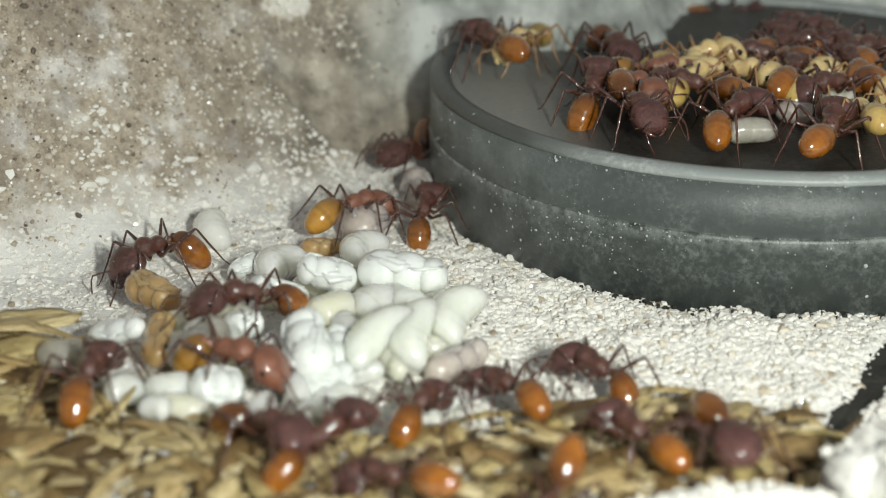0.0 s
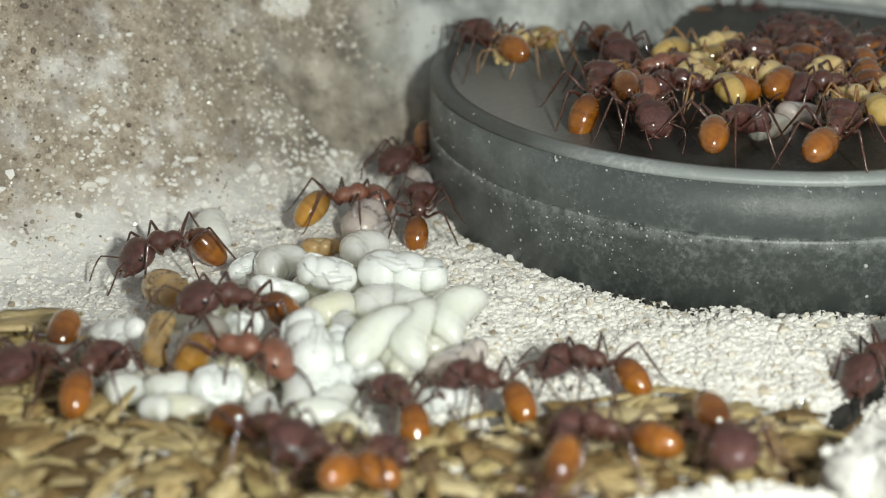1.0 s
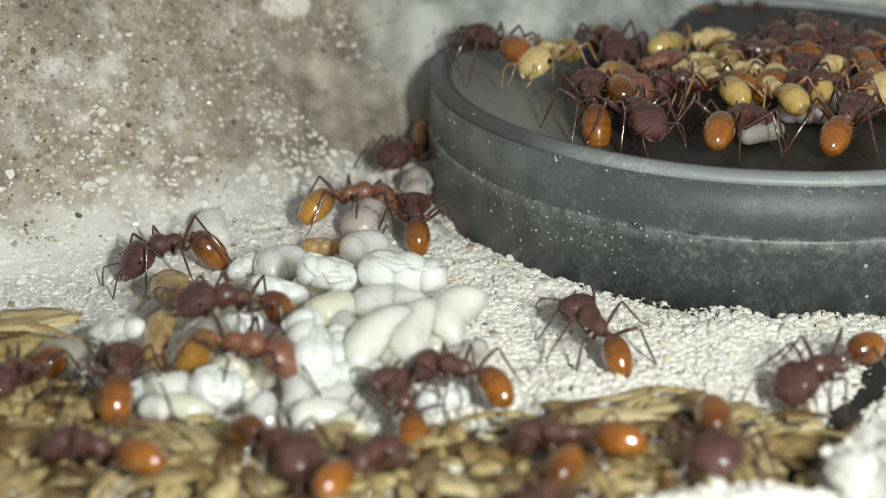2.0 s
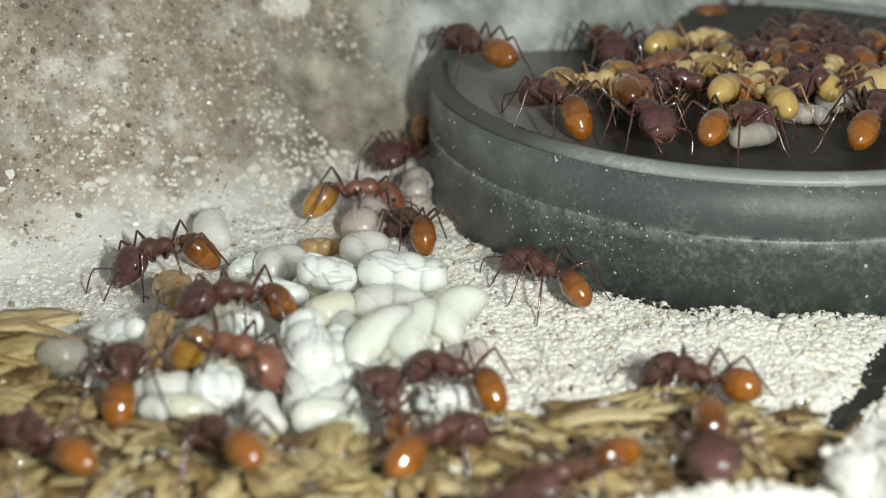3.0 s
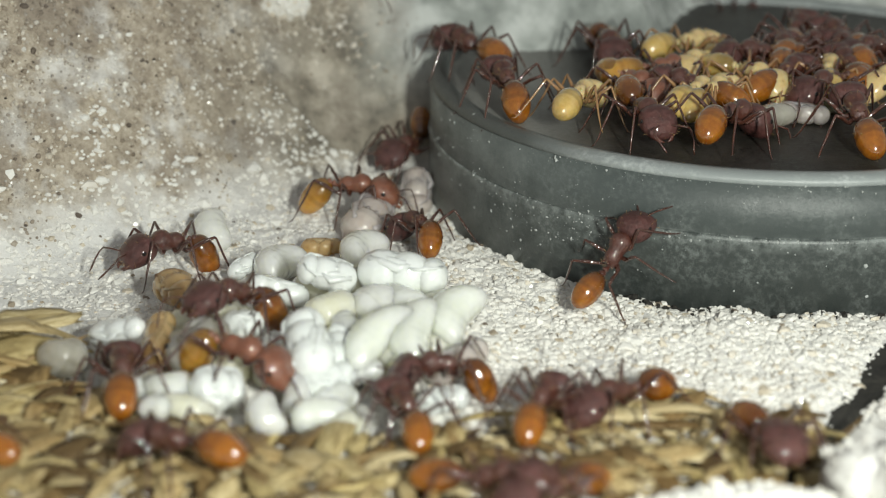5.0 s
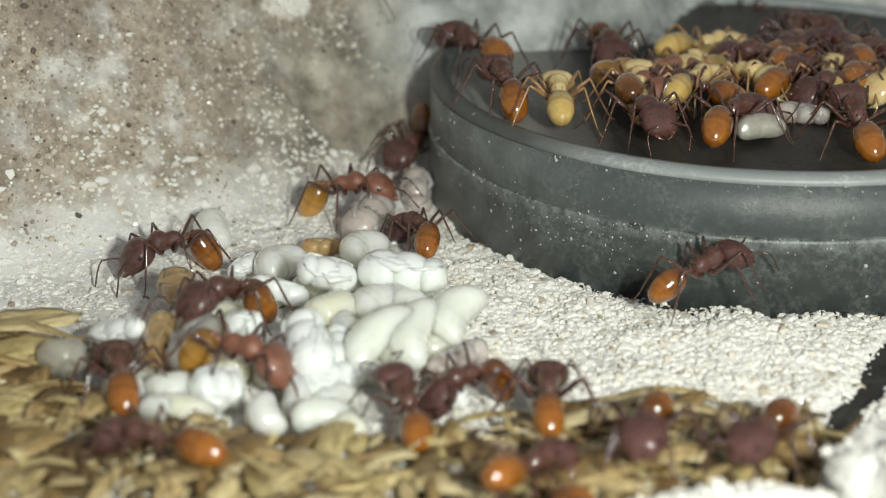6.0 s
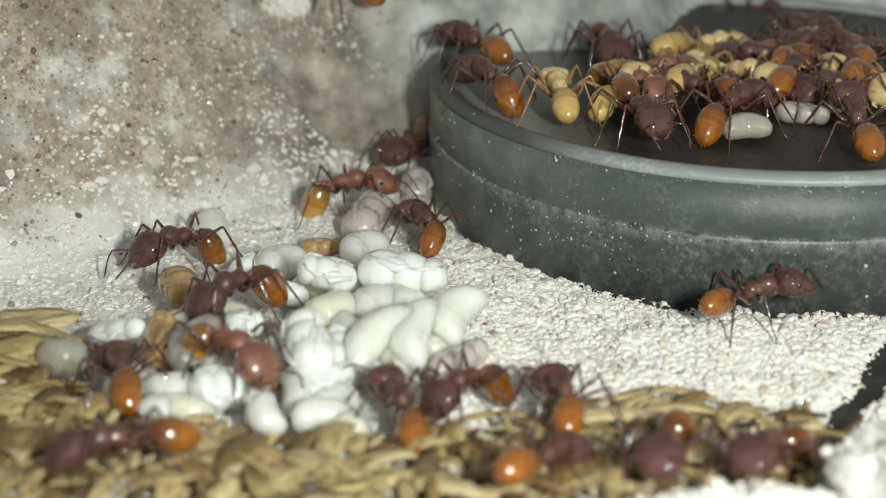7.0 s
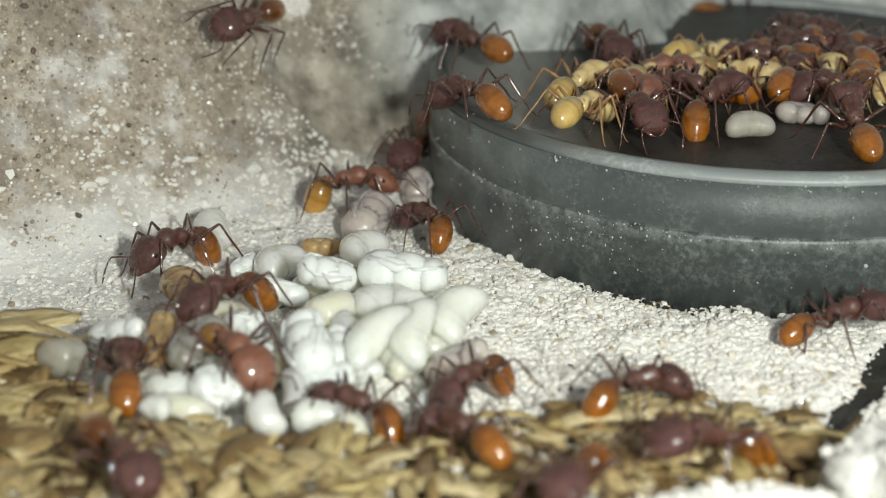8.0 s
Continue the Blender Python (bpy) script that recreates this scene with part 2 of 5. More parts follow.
def loft(bm, secs, n=14, square=2.0):
    """A closed body through elliptic sections (x, y, z, half width, half height) along x."""
    rings = []
    for x, y, z, ry, rz in secs:
        ring = []
        for i in range(n):
            a = 2 * math.pi * i / n
            c, s = math.cos(a), math.sin(a)
            k = (abs(c) ** square + abs(s) ** square) ** (-1 / square)
            ring.append(bm.verts.new((x, y + ry * c * k, z + rz * s * k)))
        rings.append(ring)
    for a, b in zip(rings, rings[1:]):
        for i in range(n):
            bm.faces.new((a[i], a[(i + 1) % n], b[(i + 1) % n], b[i]))
    bm.faces.new(rings[0])
    bm.faces.new(rings[-1])
    return rings


def oval(x0, x1, w, h, z=0.0, y=0.0, steps=9, skew=0.0, dip=0.0, segments=4):
    """Sections of an egg from x0 to x1; skew moves the widest place, dip cuts grooves between segments."""
    out = []
    for i in range(steps + 1):
        k = i / steps
        a = math.pi * (0.02 + 0.96 * k)
        x = x0 + (x1 - x0) * (0.5 - 0.5 * math.cos(a))
        q = (0.5 - 0.5 * math.cos(a)) ** (1 + skew)
        r = math.sqrt(max(0.0, 4 * q * (1 - q)))
        g = 1 - dip * max(0.0, math.cos(2 * math.pi * segments * (x - x0) / (x1 - x0))) ** 6
        out.append((x, y, z, max(0.02, w * r * g), max(0.02, h * r * g)))
    return out


def tube(bm, points, radii, n=6):
    rings = []
    pts = [Vector(p) for p in points]
    for i, p in enumerate(pts):
        d = (pts[min(i + 1, len(pts) - 1)] - pts[max(i - 1, 0)]).normalized()
        side = d.cross(Vector((0.13, 0.95, 0.21))).normalized()
        up = side.cross(d)
        rings.append([bm.verts.new(p + radii[i] * (math.cos(2 * math.pi * k / n) * side + math.sin(2 * math.pi * k / n) * up)) for k in range(n)])
    for a, b in zip(rings, rings[1:]):
        for k in range(n):
            bm.faces.new((a[k], a[(k + 1) % n], b[(k + 1) % n], b[k]))
    bm.faces.new(rings[0])
    bm.faces.new(rings[-1])


def empty(name):
    ob = new(name)
    ob.empty_display_size = 0.002
    return ob


# ---- the ground's form, in millimetres ----
FOOT = ((-90, 92), (-33, 112), (-25.6, 117), (-15.6, 125), (-9, 134), (-3, 137.5), (8, 137), (20, 138.5), (25, 143), (29, 156), (60, 162), (110, 166))
LITTER_EDGE = ((-60, 104), (-30, 103.5), (-25, 97), (-23.5, 94.2), (-17, 91), (-6, 88.2), (3, 88.9), (7.6, 91.5), (14.8, 93), (21.6, 91), (25, 87), (60, 70))
RING = (26.4, 135.0, 27.5, 10.0)  # centre x, y, radius, height


def wall_distance(x, y):
    """Distance behind the foot of the slope; negative in front of it."""
    best = np.full(np.shape(x), 1e9)
    for (ax, ay), (bx, by) in zip(FOOT, FOOT[1:]):
        ux, uy = bx - ax, by - ay
        k = np.clip(((x - ax) * ux + (y - ay) * uy) / (ux * ux + uy * uy), 0, 1)
        best = np.minimum(best, np.hypot(x - ax - k * ux, y - ay - k * uy))
    line = np.interp(x, [p[0] for p in FOOT], [p[1] for p in FOOT])
    return np.where(y > line, best, -best)


def ripple(x, y):
    return (np.sin(x * 0.31 + 1.3 * np.sin(y * 0.17)) * np.cos(y * 0.27 + 0.8) + 0.6 * np.sin(x * 0.83 + y * 0.51) * np.cos(y * 0.71 - x * 0.29))


def litter(x, y):
    edge = np.interp(x, [p[0] for p in LITTER_EDGE], [p[1] for p in LITTER_EDGE])
    k = np.clip((edge - y) / 3.0, 0, 1)
    return k * k * (3 - 2 * k)


def pile(x, y):
    a = np.exp(-(((x + 5.0) / 7.5) ** 2 + ((y - 103.5) / 9.0) ** 2) ** 2)
    b = np.exp(-(((x + 16.0) / 6.5) ** 2 + ((y - 99.0) / 6.0) ** 2) ** 2)
    return np.maximum(a, 0.8 * b)


def gap_side(x, y):
    """Distance to the right of the gap's middle line, where the painted shade lies."""
    return ((x - 19.4) * 24.0 - (y - 81.5) * 13.7) / math.hypot(13.7, 24.0) + 0.25 * np.sin(y * 0.9)


def trench(x, y):
    """The shallow hollow between the sand bed and the broken plaster beside it."""
    return 0.9 * np.exp(-((gap_side(x, y) / 1.5) ** 2)) * np.clip((108 - y) / 4, 0, 1) * np.clip((y - 78) / 3, 0, 1)


def height(x, y):
    s = wall_distance(x, y)
    up = 0.8 * (np.minimum(s, 34) + np.sqrt(np.minimum(s, 34) ** 2 + 6))
    near_ring = np.exp(-((np.hypot(x - RING[0], y - RING[1]) - RING[2]) / 2.2) ** 2)
    return up + 0.25 * ripple(x, y) + 0.9 * litter(x, y) + 1.1 * pile(x, y) - 0.45 * near_ring - trench(x, y)


# ---- end of the ground's form ----


# ---- ground, slope and back wall in one sheet ----
SURFACE = {}


def surface(x, y):
    """Height of the finished ground mesh."""
    xs, ys, gz = SURFACE["xs"], SURFACE["ys"], SURFACE["gz"]
    i = np.clip(np.searchsorted(xs, x) - 1, 0, len(xs) - 2)
    j = np.clip(np.searchsorted(ys, y) - 1, 0, len(ys) - 2)
    u, v = (x - xs[i]) / (xs[i + 1] - xs[i]), (y - ys[j]) / (ys[j + 1] - ys[j])
    return gz[j, i] * (1 - u) * (1 - v) + gz[j, i + 1] * u * (1 - v) + gz[j + 1, i] * (1 - u) * v + gz[j + 1, i + 1] * u * v


def make_ground():
    xs = np.unique(np.round(np.concatenate([np.arange(-130, -46, 4.0), np.arange(-46, 62, 0.36), np.arange(62, 140, 4.0)]), 3))
    ys = np.unique(np.round(np.concatenate([np.arange(-70, 70, 5.0), np.arange(70, 170, 0.36), np.arange(170, 215, 1.5)]), 3))
    gx, gy = np.meshgrid(xs, ys)
    gz = height(gx, gy)
    rng = np.random.default_rng(3)
    lump = rng.normal(0, 1, gz.shape)
    soft = lump.copy()
    for _ in range(3):
        soft = (soft + np.roll(soft, 1, 0) + np.roll(soft, -1, 0) + np.roll(soft, 1, 1) + np.roll(soft, -1, 1)) / 5
    broad = rng.normal(0, 1, gz.shape)
    for _ in range(14):
        broad = (broad + np.roll(broad, 1, 0) + np.roll(broad, -1, 0) + np.roll(broad, 1, 1) + np.roll(broad, -1, 1)) / 5
    on_wall = np.clip(wall_distance(gx, gy) / 4, 0, 1)
    gz = gz + (0.2 + 0.45 * on_wall) * soft + (0.025 + 0.05 * on_wall) * lump + 1.3 * broad * np.clip(1 - 2 * pile(gx, gy), 0.2, 1)
    co = np.stack([gx, gy, gz], -1).reshape(-1, 3) * MM
    w, h = len(xs), len(ys)
    i = np.arange(w * h).reshape(h, w)
    quads = np.stack([i[:-1, :-1], i[:-1, 1:], i[1:, 1:], i[1:, :-1]], -1).reshape(-1, 4)
    me = bpy.data.meshes.new("ground")
    me.vertices.add(len(co))
    me.vertices.foreach_set("co", co.ravel())
    me.loops.add(quads.size)
    me.loops.foreach_set("vertex_index", quads.ravel())
    me.polygons.add(len(quads))
    me.polygons.foreach_set("loop_start", np.arange(0, quads.size, 4))
    me.update(calc_edges=True)
    me.polygons.foreach_set("use_smooth", np.ones(len(quads), bool))
    me.materials.append(SAND)
    SURFACE.update(xs=xs, ys=ys, gz=gz)
    return tagged(new("ground", me), "white sandy plaster floor rising to an ochre sand slope", "ground", kind="structure")



def grains(name, centres, sizes, mat, label, parent=None, seed=1, stretch=(1, 1, 1), smooth=False):
    """Many small uneven grains in one mesh."""
    rng = np.random.default_rng(seed)
    f = (1 + 5 ** 0.5) / 2
    v = np.array([(-1, f, 0), (1, f, 0), (-1, -f, 0), (1, -f, 0), (0, -1, f), (0, 1, f), (0, -1, -f), (0, 1, -f), (f, 0, -1), (f, 0, 1), (-f, 0, -1), (-f, 0, 1)]) / 1.9
    tris = np.array([(0, 11, 5), (0, 5, 1), (0, 1, 7), (0, 7, 10), (0, 10, 11), (1, 5, 9), (5, 11, 4), (11, 10, 2), (10, 7, 6), (7, 1, 8),
                     (3, 9, 4), (3, 4, 2), (3, 2, 6), (3, 6, 8), (3, 8, 9), (4, 9, 5), (2, 4, 11), (6, 2, 10), (8, 6, 7), (9, 8, 1)])
    n = len(centres)
    jag = 1 + rng.normal(0, 0.16, (n, 12, 1))
    squash = rng.uniform(0.65, 1.2, (n, 1, 3))
    a = rng.uniform(0, 2 * np.pi, n)
    c, s = np.cos(a)[:, None], np.sin(a)[:, None]
    p = v[None] * jag * squash * np.array(stretch) * np.asarray(sizes)[:, None, None]
    p = np.stack([p[..., 0] * c - p[..., 1] * s, p[..., 0] * s + p[..., 1] * c, p[..., 2]], -1) + np.asarray(centres)[:, None]
    co = p.reshape(-1, 3) * MM
    idx = (tris[None] + 12 * np.arange(n)[:, None, None]).reshape(-1, 3)
    me = bpy.data.meshes.new(name)
    me.vertices.add(len(co))
    me.vertices.foreach_set("co", co.ravel())
    me.loops.add(idx.size)
    me.loops.foreach_set("vertex_index", idx.ravel())
    me.polygons.add(len(idx))
    me.polygons.foreach_set("loop_start", np.arange(0, idx.size, 3))
    me.update(calc_edges=True)
    me.polygons.foreach_set("use_smooth", np.full(len(idx), smooth))
    me.materials.append(mat)
    ob = new(name, me)
    if parent:
        ob.parent = parent
        ob["kind"], ob["label"] = "stuff", label
    else:
        tagged(ob, label, "sand", kind="stuff")
    return ob


def scatter_sand():
    rng = np.random.default_rng(11)
    clear = lambda x, y: (np.hypot(x - RING[0], y - RING[1]) > RING[2] + 0.1) & (np.abs(gap_side(x, y)) > 1.15 + rng.normal(0, 0.4, x.size))
    x, y = rng.uniform(-40, 48, 90000), rng.uniform(82, 135, 90000)
    s = wall_distance(x, y)
    keep = clear(x, y) & (litter(x, y) < 0.35) & (s < 3.5 + 3 * ripple(x, y) + rng.normal(0, 1.5, x.size))
    keep &= rng.uniform(0, 1, x.size) < np.where(x > -3, 0.62, 0.5)
    x, y = x[keep], y[keep]
    size = np.where(x > -3, np.clip(rng.lognormal(-1.62, 0.36, x.size), 0.08, 0.46), np.clip(rng.lognormal(-1.85, 0.5, x.size), 0.06, 0.6))
    grains("sand_grains", np.stack([x, y, surface(x, y) - np.where(x > -3, 0, 0.35) * size], -1), size, GRAIN, "loose white sand grains heaped on the floor", stretch=(1.1, 1.1, 0.85))
    x, y = rng.uniform(-50, 4, 60000), rng.uniform(108, 175, 60000)
    s = wall_distance(x, y)
    keep = (s > 4.5 + 3 * ripple(x, y) + rng.normal(0, 1.2, x.size)) & clear(x, y) & (s < 34) & (x < -6 + rng.normal(0, 2.5, x.size))
    keep &= rng.uniform(0, 1, x.size) < 0.75 + 0.35 * ripple(y, x)
    x, y = x[keep], y[keep]
    size = np.clip(rng.lognormal(-2.1, 0.42, x.size), 0.05, 0.3)
    grains("ochre_grains", np.stack([x, y, surface(x, y) - 0.1 * size], -1), size, TAN_GRAIN, "ochre and clear sand grains stuck to the slope", seed=5)


def scatter_dirt():
    """Dark crumbs of soil in the sand along the foot of the dish."""
    rng = np.random.default_rng(41)
    x = np.concatenate([rng.normal(14.6, 1.6, 60), rng.uniform(8, 32, 60)])
    y = RING[1] - np.sqrt(np.maximum((RING[2] + 0.3) ** 2 - (x - RING[0]) ** 2, 0)) - np.abs(rng.normal(0, 0.7, x.size))
    grains("dirt_crumbs", np.stack([x, y, surface(x, y) + 0.12], -1), np.clip(rng.lognormal(-2.0, 0.4, x.size), 0.07, 0.3), SOIL_SHADE, "dark soil crumbs in the sand along the dish", seed=6)


# ---- the grey plastic dish ----
def lathe(bm, profile, n=160):
    rings = [[bm.verts.new((r * math.cos(2 * math.pi * k / n), r * math.sin(2 * math.pi * k / n), z)) for k in range(n)] for r, z in profile]
    for a, b in zip(rings, rings[1:]):
        for k in range(n):
            bm.faces.new((a[k], a[(k + 1) % n], b[(k + 1) % n], b[k]))
    return rings


def make_dish():
    dish = tagged(empty("plastic_dish"), "round dark grey plastic dish, scuffed and dusty, sunk in sand", "dish")
    cx, cy, r, h = RING
    dish.location = (cx * MM, cy * MM, 0)
    bm = bmesh.new()
    lathe(bm, ((r - 3, -2), (r + 0.1, -2), (r + 0.07, 5.0), (r + 0.02, 5.2), (r - 0.1, 5.28), (r - 3, 5.28), (r - 3, -2)))
    part("base_band", bm, DARK_PLASTIC, dish, "darker lower band of the dish")
    bm = bmesh.new()
    lathe(bm, ((r - 3, 5.28), (r - 0.1, 5.28), (r - 0.1, 5.36), (r - 0.05, 5.44), (r - 0.05, h - 0.75), (r - 0.3, h - 0.74), (r - 3, h - 0.74), (r - 3, 5.28)))
    part("side_wall", bm, PLASTIC, dish)
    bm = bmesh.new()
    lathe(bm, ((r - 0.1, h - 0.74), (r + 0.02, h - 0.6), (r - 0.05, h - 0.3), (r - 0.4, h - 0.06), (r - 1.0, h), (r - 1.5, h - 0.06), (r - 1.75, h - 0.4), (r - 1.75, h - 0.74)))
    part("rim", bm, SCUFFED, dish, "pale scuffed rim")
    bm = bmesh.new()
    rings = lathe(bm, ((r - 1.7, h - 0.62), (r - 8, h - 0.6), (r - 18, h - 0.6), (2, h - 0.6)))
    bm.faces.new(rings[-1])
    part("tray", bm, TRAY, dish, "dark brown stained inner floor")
    rng = np.random.default_rng(21)
    n = 1900
    a = rng.uniform(math.pi * 0.85, math.pi * 1.75, n)
    z = np.where(rng.uniform(0, 1, n) < 0.5, 5.3 - np.abs(rng.normal(0, 0.5, n)) + 0.12, rng.uniform(0.2, 1, n) ** 2 * 9.2)
    z = np.where(rng.uniform(0, 1, n) < 0.25, rng.uniform(8.9, 9.9, n), z)
    smudge = np.arange(n) > 1400
    a = np.where(smudge, math.radians(232) + rng.normal(0, 0.15, n), a)
    z = np.where(smudge, 3.6 + rng.normal(0, 1.0, n), z)
    rr = np.where(z > 9.2, r - (z - 9.2) * 0.6, r + 0.03)
    grains("dust", np.stack([rr * np.cos(a), rr * np.sin(a), z], -1), np.clip(rng.lognormal(-3.35, 0.6, n), 0.015, 0.15), DUST, "white dust specks", dish, 9)
    return dish


# ---- a broken lump of plaster in front ----
def make_lump(name, x, y, z, rx, ry, rz, seed, label, mat=None):
    bm = bmesh.new()
    bmesh.ops.create_icosphere(bm, subdivisions=5, radius=1.0)
    for v in bm.verts:
        d = v.co.copy()
        k = 1 + 0.35 * noise.noise(d * 1.3 + Vector((seed, 0, 0))) + 0.16 * noise.noise(d * 4 + Vector((0, seed, 0))) + 0.07 * noise.noise(d * 11) + 0.03 * noise.noise(d * 27)
        v.co = Vector((d.x * rx * k, d.y * ry * k, d.z * rz * k))
    ob = part(name, bm, mat or SAND)
    ob.location = (x * MM, y * MM, z * MM)
    rng = np.random.default_rng(int(seed * 7))
    pick = rng.integers(0, len(ob.data.vertices), 2600)
    crumbs = np.array([ob.data.vertices[int(i)].co[:] for i in pick]) / MM
    grains("crumbs", crumbs, np.clip(rng.lognormal(-2.0, 0.5, len(crumbs)), 0.05, 0.4), GRAIN, "white plaster crumbs", ob, 17)
    return tagged(ob, label, "plaster", kind="structure")


make_ground()
make_lump("plaster_lump", 29.5, 77.0, 0.5, 8.0, 5.5, 6.5, 3.0, "rough white plaster lump at the edge of the straw")
make_lump("plaster_ridge", 16.0, 77.4, 0.2, 8.5, 2.2, 2.2, 8.0, "low white plaster ridge in front of the straw")
# white lump added in place of a bright glint on the upper slope
make_lump("plaster_chip", -13.7, 140.6, 14.3, 1.7, 1.0, 1.2, 5.0, "small white lump standing in for a bright glint high on the slope", WHITE)


def make_shade_strip():
    """A black strip added as shade in the gap between the sand bed and the plaster lump."""
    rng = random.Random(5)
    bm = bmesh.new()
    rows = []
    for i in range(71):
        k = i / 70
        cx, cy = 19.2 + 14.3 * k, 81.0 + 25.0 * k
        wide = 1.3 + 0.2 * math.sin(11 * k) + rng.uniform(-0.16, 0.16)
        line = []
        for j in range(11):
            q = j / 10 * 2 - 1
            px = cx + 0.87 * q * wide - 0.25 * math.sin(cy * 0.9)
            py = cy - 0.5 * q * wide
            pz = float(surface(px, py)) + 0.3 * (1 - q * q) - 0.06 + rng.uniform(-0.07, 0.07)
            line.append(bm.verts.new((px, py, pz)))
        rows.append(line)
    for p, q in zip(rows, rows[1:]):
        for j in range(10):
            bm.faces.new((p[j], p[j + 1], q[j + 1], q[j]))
    tagged(part("soil_strip", bm, SOIL_SHADE), "dark strip standing in for the shade between sand and plaster", "soil", kind="structure")


make_shade_strip()
make_dish()
scatter_sand()
scatter_dirt()


# ---- ants ----
HIPS = ((0.8, 0.32, 1.72, 40, 1.05), (0.2, 0.35, 1.7, 88, 1.1), (-0.3, 0.32, 1.72, 136, 1.35))


def make_leg(mat, reach, side, parent, hip, yaw):
    bm = bmesh.new()
    tube(bm, ((0, 0, 0.02), (0.25 * reach, 0, -0.12), (0.4 * reach, 0, -0.05), (0.95 * reach, 0, 0.55), (1.5 * reach, 0, 1.0)), (0.15, 0.17, 0.11, 0.125, 0.08), 7)
    leg = part("leg", bm, mat, parent, loc=hip)
    leg.rotation_euler = (0, 0, radians(yaw))
    bm = bmesh.new()
    tube(bm, ((0, 0, 0), (0.08 * reach, 0, -0.14), (0.5 * reach, 0, -1.2), (0.75 * reach, 0, -1.75), (0.95 * reach, 0.03, -2.25), (1.2 * reach, 0.05, -2.66), (1.38 * reach, 0.02, -2.72)), (0.07, 0.075, 0.08, 0.065, 0.045, 0.04, 0.02), 6)
    part("tibia", bm, mat, leg, loc=(1.5 * reach, 0, 1.0))
    return leg


def bristles(owner, count, length, seed):
    """Short pale hairs standing on the upper side of a body part."""
    rng = random.Random(seed)
    bm = bmesh.new()
    faces = [q for q in owner.data.polygons if q.normal.z > -0.25]
    for _ in range(count):
        q = rng.choice(faces)
        root, out = q.center / MM, q.normal
        lean = Vector((rng.uniform(-0.5, 0.5), rng.uniform(-0.5, 0.5), rng.uniform(-0.2, 0.5)))
        tip = root + (out + 0.7 * lean).normalized() * length * rng.uniform(0.6, 1.25)
        tube(bm, (root - 0.02 * out, (root + tip) / 2, tip), (0.012, 0.01, 0.004), 3)
    tagged(part("bristles", bm, HAIR, owner), kind="stuff")


